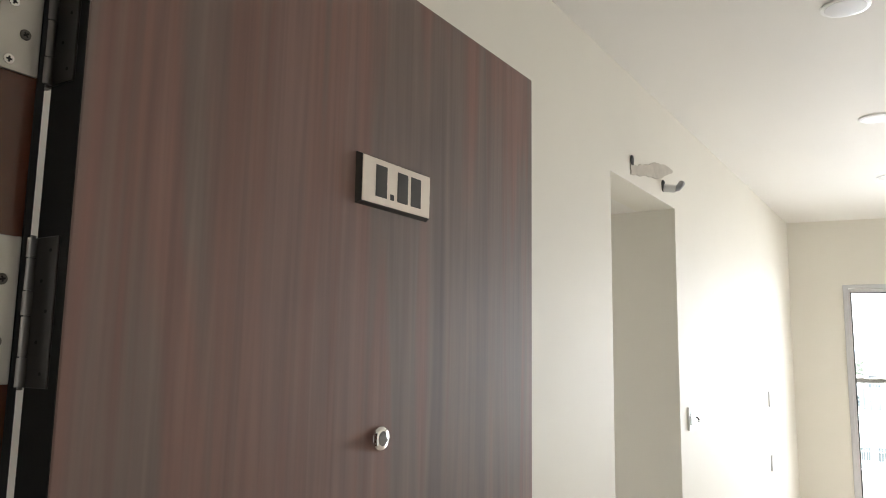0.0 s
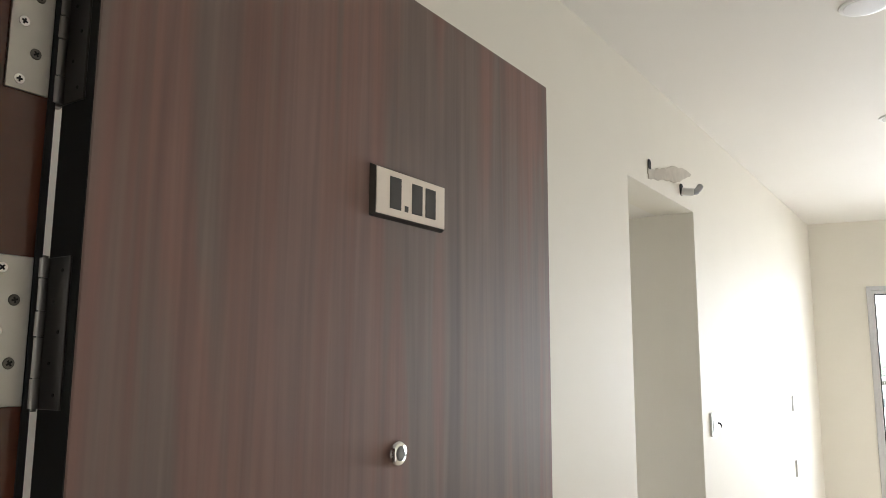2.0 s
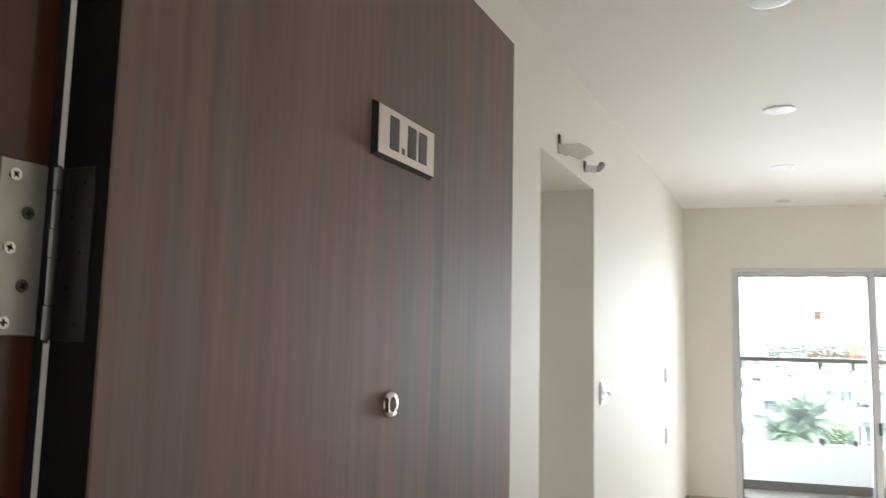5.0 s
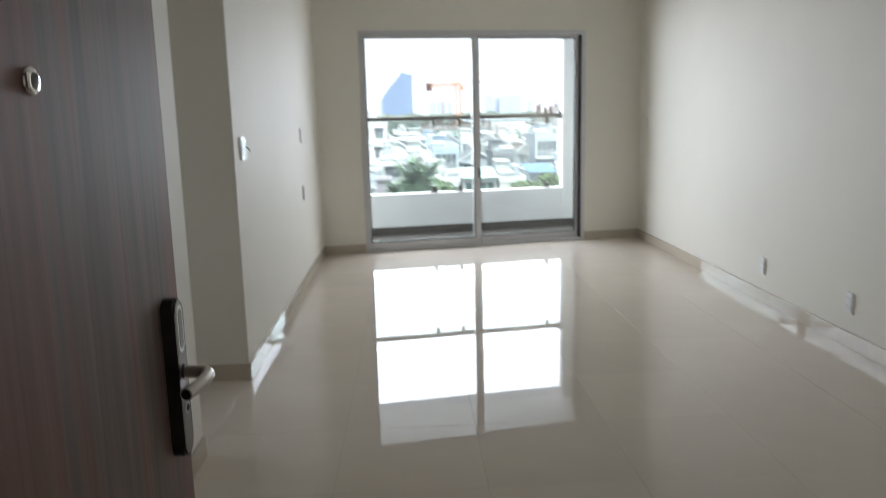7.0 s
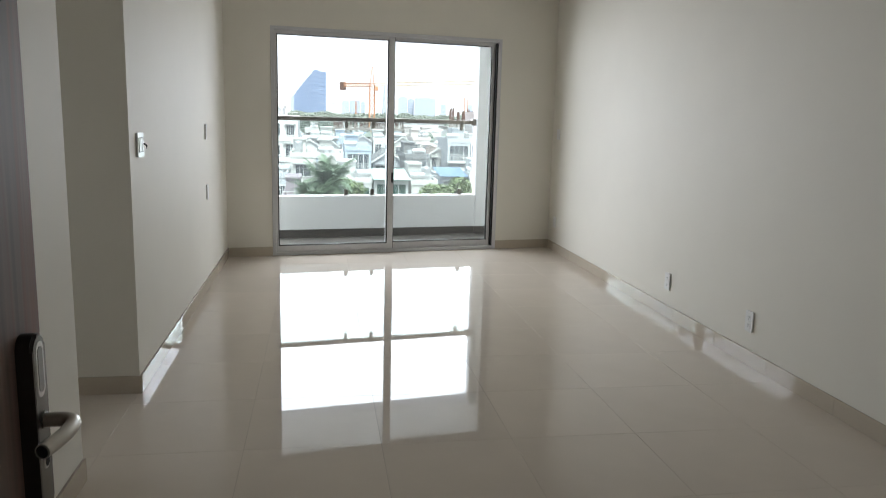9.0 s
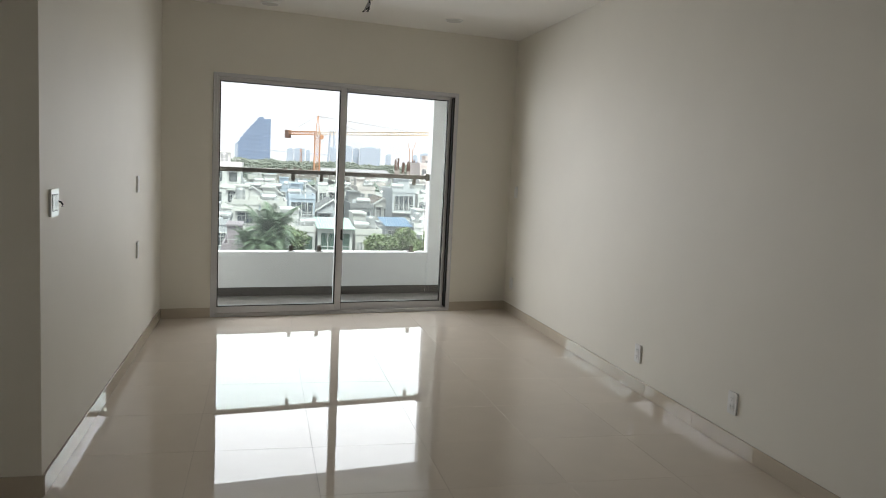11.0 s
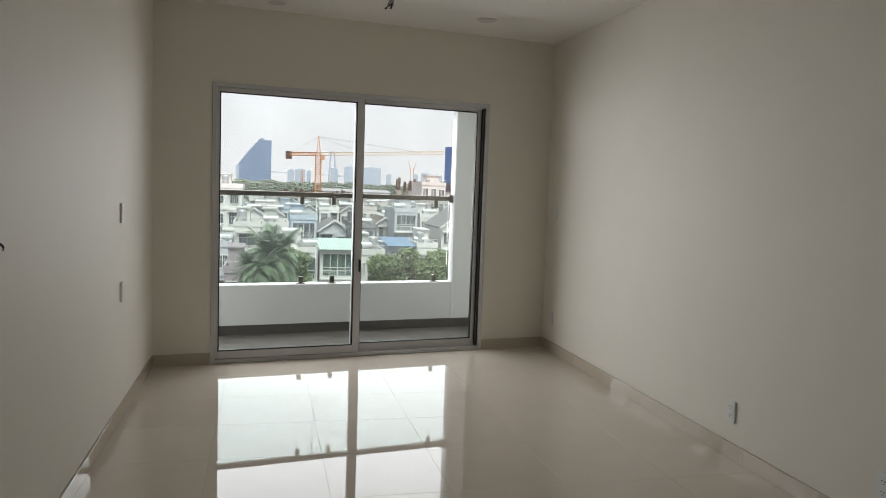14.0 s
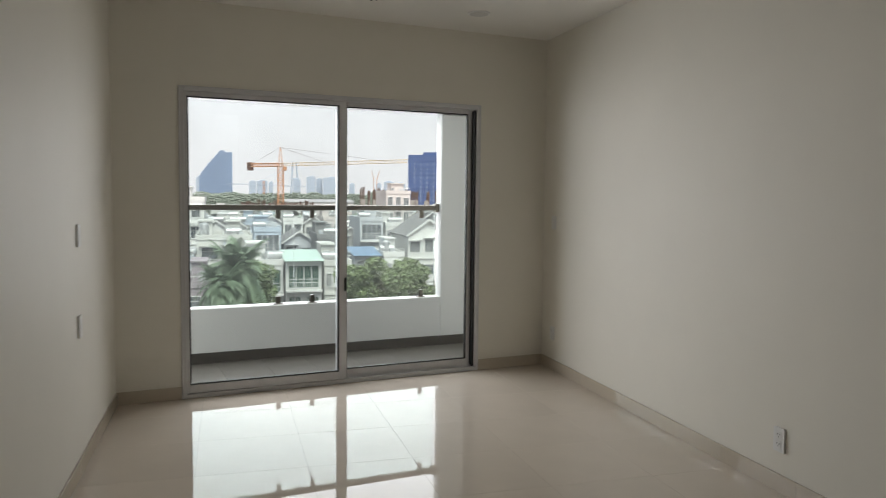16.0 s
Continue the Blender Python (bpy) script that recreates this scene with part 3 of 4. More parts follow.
ROOF_BLUE = material("blue_corrugated_sheet", (0.19, 0.29, 0.43), 0.5, vary=0.1, scale=1.0)
DARK_PANE = material("dark_window_pane", (0.09, 0.105, 0.12), 0.12, vary=0.3, scale=0.4)
GREEN_PANE = material("green_window_pane", (0.07, 0.12, 0.10), 0.1, vary=0.4, scale=0.7)
TANK_STEEL = material("water_tank_steel", (0.50, 0.51, 0.52), 0.35, metal=0.6, vary=0.1, scale=1.5)
CONCRETE = material("raw_concrete", (0.27, 0.25, 0.23), 0.9, vary=0.18, scale=0.5)
REBAR = material("rusty_rebar", (0.105, 0.068, 0.055), 0.9, vary=0.2, scale=2)
CRANE_RED = material("orange_crane_paint", (0.48, 0.25, 0.135), 0.6, vary=0.1, scale=1)
CRANE_PALE = material("pale_yellow_crane_paint", (0.56, 0.42, 0.25), 0.6, vary=0.1, scale=1)
# the next three carry distant haze in their base colour
HAZE_BLUE = material("hazy_blue_glass", (0.20, 0.27, 0.39), 0.35, vary=0.18, scale=0.02)
HAZE_BAND = material("hazy_blue_floor_band", (0.24, 0.31, 0.43), 0.5, vary=0.1, scale=0.02)
HAZE_GREY = material("distant_block", (0.36, 0.42, 0.50), 0.8, vary=0.08, scale=0.02)
NET_BLUE = material("blue_safety_net", (0.065, 0.105, 0.24), 0.85, vary=0.15, scale=0.15)
LEAF = material("broad_leaves", (0.16, 0.21, 0.095), 0.55, vary=0.55, scale=1.2)
FROND = material("palm_fronds", (0.155, 0.215, 0.14), 0.55, vary=0.35, scale=1.0)
# leaf green greyed and lightened, so haze is part of the colour
HAZE_LEAF = material("far_woods", (0.19, 0.225, 0.19), 0.9, vary=0.25, scale=0.05)
BARK = material("bark", (0.11, 0.085, 0.06), 0.9, vary=0.3, scale=3)
EYE_X, EYE_Y, EYE_Z = -0.41, 2.17, 1.52


def spot(az, el, d):
    """A place by bearing, height angle and distance from the room."""
    a = radians(az)
    return Vector((EYE_X + d * math.sin(a), EYE_Y + d * math.cos(a), EYE_Z + d * math.tan(radians(el))))


tank = thing("water_tank", pose(0, 0, -400), "steel rooftop water tank on a low frame", "water tank", "rooftop water tanks")
bm = bmesh.new()
rod(bm, (-0.95, 0, 1.05), (0.95, 0, 1.05), 0.55, sides=18)
for s in (-1, 1):
    ball(bm, (0.95 * s, 0, 1.05), (0.22, 0.55, 0.55), 14, 8)
part("drum", bm, TANK_STEEL, tank, smooth=40)
for s in (-0.7, 0.7):
    bm = bmesh.new()
    for y in (-0.45, 0.45):
        rod(bm, (s, y, 0), (s, y * 0.8, 0.72), 0.05, sides=6)
    box(bm, s - 0.05, s + 0.05, -0.45, 0.45, 0.50, 0.60)
    part("leg", bm, ROOF_GREY, tank)
bm = bmesh.new()
rod(bm, (0, 0, 1.55), (0, 0, 1.72), 0.16, sides=12)
part("lid", bm, TANK_STEEL, tank)
round_tank = thing("upright_water_tank", pose(0, 0, -400), "upright ribbed steel rooftop water tank", "water tank", "upright water tanks")
bm = bmesh.new()
ring_sweep(bm, [(0, 0, 0.5 + 0.12 * k) for k in range(13)], [0.62 + 0.025 * (k % 2) for k in range(13)], 18)
ball(bm, (0, 0, 1.94), (0.62, 0.62, 0.35), 18, 8)
part("drum", bm, TANK_STEEL, round_tank, smooth=60)
for a in range(4):
    bm = bmesh.new()
    rod(bm, (0.5 * math.cos(a * 1.57), 0.5 * math.sin(a * 1.57), 0), (0.5 * math.cos(a * 1.57), 0.5 * math.sin(a * 1.57), 0.52), 0.05, sides=6)
    part("leg", bm, ROOF_GREY, round_tank)
city_rng = random.Random(11)


def house(x, y, w, d, top, wall, roof="flat", roof_mat=None, storey=3.5, seen=3, cols=2, pane=DARK_PANE, terrace=False, tanks=1, label=""):
    """A narrow town house whose front looks towards the room (-y). x: middle of the front; top: height of the eaves."""
    t = thing("town_house", pose(x, y, EARTH), label or "narrow plastered town house with a %s roof" % {"flat": "flat", "gable": "gabled", "shed": "sheet"}[roof], "house", "town houses")
    h = top - EARTH
    bm = bmesh.new()
    box(bm, -w / 2, w / 2, 0, d, 0, h)
    part("wall", bm, wall, t)
    rm = roof_mat or ROOF_GREY
    if roof == "flat":
        bm = bmesh.new()
        for a in ((-w / 2 - 0.1, w / 2 + 0.1, -0.12, 0.12), (-w / 2 - 0.1, -w / 2 + 0.15, 0.12, d), (w / 2 - 0.15, w / 2 + 0.1, 0.12, d), (-w / 2 + 0.15, w / 2 - 0.15, d - 0.2, d + 0.05)):
            box(bm, a[0], a[1], a[2], a[3], h, h + 0.75)
        part("roof_parapet", bm, wall, t)
        bm = bmesh.new()
        sx = city_rng.choice((-1, 1)) * w * 0.18
        box(bm, sx - w * 0.26, sx + w * 0.26, d * 0.45, d * 0.85, h, h + 2.3)
        box(bm, sx - w * 0.30, sx + w * 0.30, d * 0.42, d * 0.88, h + 2.3, h + 2.48)
        part("stair_hut", bm, wall, t)
        bm = bmesh.new()
        for k in range(int(w / 0.6) + 1):
            box(bm, -w / 2 + 0.6 * k, -w / 2 + 0.6 * k + 0.05, -0.04, 0.01, h + 0.75, h + 1.25)
        box(bm, -w / 2, w / 2, -0.05, 0.02, h + 1.22, h + 1.28)
        part("roof_railing", bm, WHITE_W, t)
        for k in range(3):
            bm = bmesh.new()
            cx, cy, cz = city_rng.uniform(-0.4, 0.4) * w, city_rng.uniform(0.08, 0.4) * d, city_rng.uniform(0.5, 1.4)
            box(bm, cx - 0.35, cx + 0.35, cy - 0.3, cy + 0.3, h, h + cz)
            part("roof_box", bm, city_rng.choice((PALE_W, GREY_W, TANK_STEEL)), t)
    elif roof == "gable":
        bm = bmesh.new()
        rise = w * 0.34
        prism(bm, [(-w / 2, h), (w / 2, h), (0, h + rise)], 0.0, d, "y")
        part("gable", bm, wall, t)
        for s in (-1, 1):
            bm = bmesh.new()
            prism(bm, [(0, h + rise + 0.02), (0, h + rise + 0.24), (s * (w / 2 + 0.35), h - 0.05), (s * (w / 2 + 0.35), h - 0.25)], -0.4, d + 0.2, "y")
            part("roof", bm, rm, t)
        for s in (-1, 1):
            bm = bmesh.new()
            prism(bm, [(0, h + rise - 0.02), (0, h + rise + 0.30), (s * (w / 2 + 0.40), h + 0.02), (s * (w / 2 + 0.40), h - 0.30)], -0.55, -0.4, "y")
            part("barge_board", bm, WHITE_W, t, "white barge board")
    else:
        bm = bmesh.new()
        n = max(8, int(w / 0.3))
        lo, hi = h + 0.1, h + 0.9
        pts = []
        for k in range(2 * n + 1):
            pts.append((-w / 2 - 0.2 + (w + 0.4) * k / (2 * n), 0.07 * (k % 2)))
        va = [[bm.verts.new((px, yy, zz + pz)) for px, pz in pts] for yy, zz in ((-1.0, lo), (d * 0.6, hi))]
        vb = [[bm.verts.new((px, yy, zz + pz - 0.06)) for px, pz in pts] for yy, zz in ((-1.0, lo), (d * 0.6, hi))]
        for v in (va, vb):
            for k in range(2 * n):
                bm.faces.new((v[0][k], v[0][k + 1], v[1][k + 1], v[1][k]))
        for k in range(2 * n):
            bm.faces.new((va[0][k], va[0][k + 1], vb[0][k + 1], vb[0][k]))
        part("roof", bm, rm, t, "ribbed sheet roof")
    for s in range(seen):
        z0 = h - storey * (s + 1)
        bm = bmesh.new()
        box(bm, -w / 2 - 0.06, w / 2 + 0.06, -0.22, 0.02, z0 - 0.12, z0 + 0.10)
        part("ledge", bm, wall, t)
        if terrace and s == 0:
            bm = bmesh.new()
            box(bm, -w / 2 + 0.3, w / 2 - 0.3, -0.03, 0.05, z0 + 0.35, h - 0.55)
            win = part("window", bm, pane, t, "wide glazed opening")
            bm = bmesh.new()
            for k in range(5):
                xx = -w / 2 + 0.3 + (w - 0.6) * k / 4
                box(bm, xx - 0.05, xx + 0.05, -0.08, -0.02, z0 + 0.35, h - 0.55)
            box(bm, -w / 2 + 0.3, w / 2 - 0.3, -0.08, -0.02, z0 + 1.3, z0 + 1.38)
            part("frame", bm, WHITE_W, win)
            bm = bmesh.new()
            for k in range(int(w / 0.25)):
                box(bm, -w / 2 + 0.15 + 0.25 * k, -w / 2 + 0.19 + 0.25 * k, -1.0, -0.96, z0 + 0.1, z0 + 1.0)
            box(bm, -w / 2, w / 2, -1.02, -0.94, z0 + 1.0, z0 + 1.08)
            box(bm, -w / 2, w / 2, -1.1, 0, z0 - 0.1, z0 + 0.1)
            part("balcony", bm, WHITE_W, t)
            continue
        cell = w / cols
        for c in range(cols):
            ww, wh = cell * city_rng.uniform(0.5, 0.74), storey * city_rng.uniform(0.42, 0.56)
            xc, zb = -w / 2 + cell * (c + 0.5), z0 + storey * 0.27
            bm = bmesh.new()
            for a in ((xc - ww / 2 - 0.09, xc - ww / 2, zb, zb + wh), (xc + ww / 2, xc + ww / 2 + 0.09, zb, zb + wh), (xc - ww / 2 - 0.09, xc + ww / 2 + 0.09, zb - 0.12, zb), (xc - ww / 2 - 0.09, xc + ww / 2 + 0.09, zb + wh, zb + wh + 0.12), (xc - 0.035, xc + 0.035, zb, zb + wh), (xc - ww / 4 - 0.02, xc - ww / 4 + 0.02, zb, zb + wh), (xc + ww / 4 - 0.02, xc + ww / 4 + 0.02, zb, zb + wh), (xc - ww / 2, xc + ww / 2, zb + wh * 0.68, zb + wh * 0.68 + 0.05)):
                box(bm, a[0], a[1], -0.12, 0.02, a[2], a[3])
            win = part("window", bm, WHITE_W, t)
            bm = bmesh.new()
            box(bm, xc - ww / 2, xc + ww / 2, -0.03, 0.01, zb, zb + wh)
            part("pane", bm, pane, win)
            if city_rng.random() < 0.35:
                bm = bmesh.new()
                box(bm, xc - ww / 2 - 0.3, xc + ww / 2 + 0.3, -0.7, 0.0, zb + wh + 0.2, zb + wh + 0.3)
                part("canopy", bm, wall, t)
    base = top + (0.0 if roof == "flat" else w * 0.2 if roof == "gable" else 0.6)
    for k in range(tanks):
        src = tank if city_rng.random() < 0.7 else round_tank
        copy_thing(src, pose(x + city_rng.uniform(-0.3, 0.3) * w, y + d * 0.25, base - (0.0 if roof == "flat" else 0.12), 0, 0, city_rng.uniform(-12, 12)))
    return t


def house_at(az0, az1, top_el, dist, wall, **more):
    a, b = spot(az0 - 0.25, top_el, dist), spot(az1 - 0.25, top_el, dist)
    return house((a.x + b.x) / 2, (a.y + b.y) / 2, abs(b.x - a.x) - 0.15, more.pop("deep", 12.0), a.z, wall, **more)


# the row nearest to the balcony
house_at(4.40, 7.15, -4.95, 92, WHITE_W, roof="shed", roof_mat=ROOF_MINT, terrace=True, pane=GREEN_PANE, tanks=0, label="white town house with a mint green sheet roof")
house_at(1.55, 4.32, -5.25, 93, WHITE_W, terrace=True, pane=GREEN_PANE, tanks=1, label="white town house with a glazed top storey")
house_at(7.25, 9.35, -5.3, 95, CREAM_W, cols=3, tanks=2)
house_at(-1.95, 0.05, -3.35, 106, CREAM_W, cols=1, tanks=1, label="cream town house with wide barred windows")
house_at(0.10, 2.05, -3.35, 107, CREAM_W, cols=1, tanks=1, label="cream town house with wide barred windows")
house_at(-4.3, -2.1, -4.9, 98, PALE_W, cols=2, tanks=2)
house_at(-6.9, -4.4, -4.2, 104, WHITE_W, cols=2, tanks=2)
house_at(9.45, 11.65, -4.55, 113, PALE_W, roof="shed", roof_mat=ROOF_BLUE, tanks=0, label="town house with a blue corrugated roof")
house_at(13.45, 16.9, -2.95, 116, WHITE_W, roof="gable", cols=3, tanks=0, label="large white gabled town house")
house_at(11.7, 13.35, -4.6, 112, WHITE_W, cols=2, tanks=2)
house_at(17.0, 19.5, -4.0, 112, CREAM_W, cols=2, tanks=2)
house_at(-2.6, -0.30, -6.8, 84, MAUVE_W, cols=2, tanks=0, label="low mauve-grey town house with a flat roof")
# the second row
house_at(2.15, 4.15, -2.75, 127, BLUE_W, terrace=True, tanks=1, label="pale blue town house with a roof terrace")
house_at(4.25, 6.65, -3.55, 131, PALE_W, roof="gable", tanks=0)
house_at(6.75, 8.55, -3.25, 122, GREY_W, terrace=True, tanks=1, label="grey town house with a dark framed top storey")
house_at(8.60, 9.85, -2.85, 141, CREAM_W, roof="gable", roof_mat=ROOF_TILE, tanks=0)
house_at(9.90, 11.75, -1.95, 134, PALE_W, terrace=True, tanks=1, label="grey town house with dark top windows")
house_at(11.85, 13.3, -2.3, 140, WHITE_W, cols=2, tanks=2)
house_at(-3.6, -1.30, -0.55, 131, WHITE_W, cols=2, tanks=1, label="tall white town house with a roof hut")
house_at(-6.5, -3.7, -1.9, 140, PALE_W, cols=3, tanks=2)
# the third row
house_at(-1.20, 0.20, -2.45, 166, WHITE_W, roof="gable", tanks=2)
house_at(0.25, 1.65, -2.45, 167, WHITE_W, roof="gable", tanks=2)
house_at(11.85, 13.8, 0.15, 172, PINK_W, cols=3, tanks=0, label="tall pinkish white town house")
az = -7.0
while az < 21:
    step = city_rng.uniform(1.25, 1.9)
    if not 11.0 < az < 13.9:
        house_at(az, az + step - 0.05, city_rng.uniform(-2.5, -1.75), city_rng.uniform(172, 184), city_rng.choice(RENDER_WALLS), roof=city_rng.choice(("flat", "gable", "flat")), seen=2, cols=2, tanks=2)
    az += step
az = -7.0
while az < 21:
    step = city_rng.uniform(1.0, 1.6)
    house_at(az, az + step - 0.04, city_rng.uniform(-1.65, -1.25), city_rng.uniform(236, 252), city_rng.choice(RENDER_WALLS), roof=city_rng.choice(("flat", "gable")), roof_mat=city_rng.choice((ROOF_GREY, ROOF_TILE)), seen=1, cols=2, tanks=2)
    az += step
az = -8.0
while az < 21:
    step = city_rng.uniform(1.8, 2.6)
    house_at(az, az + step - 0.06, city_rng.uniform(-4.6, -3.9), city_rng.uniform(146, 152), city_rng.choice(RENDER_WALLS), roof=city_rng.choice(("flat", "flat", "gable")), seen=2, cols=2, tanks=2)
    az += step


def rebar_deck(az0, az1, el, dist, groups, label):
    """A bare concrete deck with bundles of starter bars."""
    a, b = spot(az0, el, dist), spot(az1, el, dist)
    t = thing("construction_site", pose((a.x + b.x) / 2, a.y, EARTH), label, "construction site")
    w, h = b.x - a.x, a.z - EARTH
    bm = bmesh.new()
    box(bm, -w / 2, w / 2, 0, 16, h - 0.7, h)
    box(bm, -w / 2, w / 2, 0, 16, h - 4.4, h - 3.9)
    part("deck", bm, CONCRETE, t)
    for k in range(7):
        bm = bmesh.new()
        x = -w / 2 + 0.5 + (w - 1) * k / 6
        box(bm, x - 0.35, x + 0.35, 0.3, 1.0, 0, h - 0.7)
        part("column", bm, CONCRETE, t)
    for g, (off, wide, tall) in enumerate(groups):
        bm = bmesh.new()
        x0 = off * w - w / 2
        box(bm, x0 + 0.1, x0 + wide - 0.1, 1.0, 1.5, h, h + tall * 0.35)
        part("stub_column", bm, CONCRETE, t)
        bm = bmesh.new()
        for k in range(12):
            x, lean = x0 + wide * city_rng.random(), city_rng.uniform(-0.15, 0.15)
            rod(bm, (x, 1.0 + 0.5 * city_rng.random(), h), (x + lean, 1.2, h + tall * city_rng.uniform(0.75, 1.05)), 0.12, sides=4)
        part("rebar", bm, REBAR, t, "rusty starter bars")


rebar_deck(0.9, 6.4, -1.02, 226, [(0.02 + 0.07 * k, 1.2, city_rng.uniform(1.6, 2.6)) for k in range(14)], "concrete deck with rows of rusty starter bars")
rebar_deck(9.6, 17.2, -0.75, 200, [(0.02, 1.6, 4.8), (0.10, 0.7, 3.8), (0.15, 1.0, 4.4), (0.20, 0.9, 4.6), (0.25, 0.8, 4.2), (0.29, 0.6, 3.0), (0.42, 0.9, 3.6), (0.50, 2.6, 4.4), (0.60, 1.0, 4.0), (0.70, 1.6, 4.0), (0.82, 1.2, 4.2)], "unfinished concrete frame with tall starter bars")

# tower crane
crane = thing("tower_crane", pose(0, 0, 0), "orange lattice tower crane with a long jib", "crane")


def lattice(bm, a, b, size, bays, bar):
    a, b = Vector(a), Vector(b)
    turn = (b - a).to_track_quat("Z", "Y").to_matrix()
    corners = [turn @ Vector((sx * size / 2, sy * size / 2, 0)) for sx, sy in ((-1, -1), (1, -1), (1, 1), (-1, 1))]
    for c in corners:
        rod(bm, a + c, b + c, bar, sides=4)
    for k in range(bays):
        p, q = a + (b - a) * k / bays, a + (b - a) * (k + 1) / bays
        for i in range(4):
            j = (i + 1) % 4
            rod(bm, p + corners[i], q + corners[j], bar * 0.6, sides=4)
            rod(bm, p + corners[i], p + corners[j], bar * 0.6, sides=4)


jib_z = 11.0
tail, tip = Vector((6.4, 258.0, jib_z)), Vector((52.0, 212.5, jib_z))
along = (tip - tail).normalized()
root = tail + along * 13.8
bm = bmesh.new()
lattice(bm, (root.x, root.y, EARTH), (root.x, root.y, jib_z), 1.7, 20, 0.15)
part("mast", bm, CRANE_RED, crane, "orange lattice mast")
bm = bmesh.new()
tip = root + along * 47.4 + Vector((0, 0, 0.5))
lattice(bm, root, tip, 0.9, 36, 0.055)
part("jib", bm, CRANE_PALE, crane, "pale yellow lattice jib")
bm = bmesh.new()
lattice(bm, root, tail, 1.0, 9, 0.14)
part("counter_jib", bm, CRANE_RED, crane)
bm = bmesh.new()
c = tail + along * 1.0
box(bm, c.x - 1.0, c.x + 1.0, c.y - 1.0, c.y + 1.0, jib_z - 1.7, jib_z + 0.9, 0.1)
part("counterweight", bm, REBAR, crane, "rust-red counterweight")
bm = bmesh.new()
for sx, sy in ((-0.6, -0.6), (0.6, -0.6), (0.6, 0.6), (-0.6, 0.6)):
    rod(bm, root + Vector((sx, sy, 0)), root + Vector((sx * 0.15, sy * 0.15, 5.6)), 0.11, sides=4)
for k in range(1, 5):
    f, z = 1 - 0.85 * k / 5, 5.6 * k / 5
    rod(bm, root + Vector((-0.8 * f, -0.8 * f, z)), root + Vector((0.8 * f, -0.8 * f, z)), 0.07, sides=4)
part("apex", bm, CRANE_RED, crane)
bm = bmesh.new()
c = root + along * 1.8
box(bm, c.x - 0.55, c.x + 0.55, c.y - 0.55, c.y + 0.55, jib_z - 1.9, jib_z - 0.6, 0.1)
part("cab", bm, CRANE_RED, crane)
bm = bmesh.new()
head = root + Vector((0, 0, 5.5))
for p in (tail + along * 2, root + along * 18, root + along * 40):
    rod(bm, head, p + Vector((0, 0, 0.5)), 0.035, sides=4)
part("tie_bar", bm, REBAR, crane)
small_crane = thing("far_crane", pose(0, 0, 0), "small distant orange construction crane", "crane")
bm = bmesh.new()
for a0, a1 in ((10.72, 10.55), (10.95, 11.15)):
    rod(bm, spot(a0, -0.3, 620), spot(a0, 1.4, 620), 0.22, sides=4)
    rod(bm, spot(a0, 1.2, 620), spot(a1, 1.9, 620), 0.14, sides=4)
part("mast", bm, CRANE_RED, small_crane)

boom = thing("far_boom_crane", pose(0, 0, 0), "distant thin horizontal crane boom over the woods", "crane")
bm = bmesh.new()
lattice(bm, spot(0.0, 0.76, 560), spot(7.4, 0.58, 560), 0.7, 40, 0.08)
part("jib", bm, HAZE_GREY, boom)
bm = bmesh.new()
lattice(bm, spot(2.65, -1.4, 560), spot(2.65, 1.0, 560), 1.2, 12, 0.16)
part("mast", bm, CRANE_RED, boom)
sheds = thing("long_warehouse", pose(0, 0, 0), "long low white warehouse roof among the woods", "warehouse")
bm = bmesh.new()
p, q = spot(4.2, -0.42, 408), spot(9.4, -0.42, 408)
prism(bm, [(p.y, p.z - 0.6), (p.y + 14, p.z + 0.7), (p.y + 28, p.z - 0.6), (p.y + 28, p.z - 0.9), (p.y, p.z - 0.9)], p.x, q.x, "x")
part("roof", bm, TANK_STEEL, sheds, "pale sheet roof")
bm = bmesh.new()
box(bm, p.x + 0.5, q.x - 0.5, p.y + 0.5, p.y + 27.5, EARTH, p.z - 0.9)
part("wall", bm, WHITE_W, sheds)

# towers and skyline
def far_block(name, az0, az1, el, dist, deep, mat, label, lines=0):
    a, b = spot(az0, el, dist), spot(az1, el, dist)
    w, h = (b - a).length, a.z - EARTH
    t = thing(name, pose((a.x + b.x) / 2, (a.y + b.y) / 2, EARTH, 0, 0, -(az0 + az1) / 2), label, "building", "distant buildings")
    bm = bmesh.new()
    box(bm, -w / 2, w / 2, 0, deep, 0, h)
    part("wall", bm, mat, t)
    bm = bmesh.new()
    box(bm, -w * 0.2, w * 0.25, deep * 0.3, deep * 0.7, h, h * 1.04)
    part("roof_hut", bm, mat, t)
    return t, w, h


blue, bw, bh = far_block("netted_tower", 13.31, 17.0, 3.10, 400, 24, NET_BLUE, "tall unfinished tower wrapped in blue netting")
for k in range(6):
    bm = bmesh.new()
    x = -bw / 2 + bw * (0.13 + 0.13 * k)
    for s in range(12):
        box(bm, x - 0.22, x + 0.22, -0.25, 0.05, bh - 5.5 - 2.4 * s, bh - 4.3 - 2.4 * s)
    part("net_gap", bm, HAZE_GREY, blue, "pale gaps in the netting")
for k in range(11):
    bm = bmesh.new()
    box(bm, -bw / 2 - 0.05, bw / 2 + 0.05, -0.12, 0.05, bh - 3.6 * k - 3.3, bh - 3.6 * k - 3.1)
    part("floor_edge", bm, NET_BLUE, blue)
tower = thing("glass_tower", pose(0, 0, 0), "distant stepped glass tower in hazy blue", "building", "distant buildings")
d0 = 1200.0
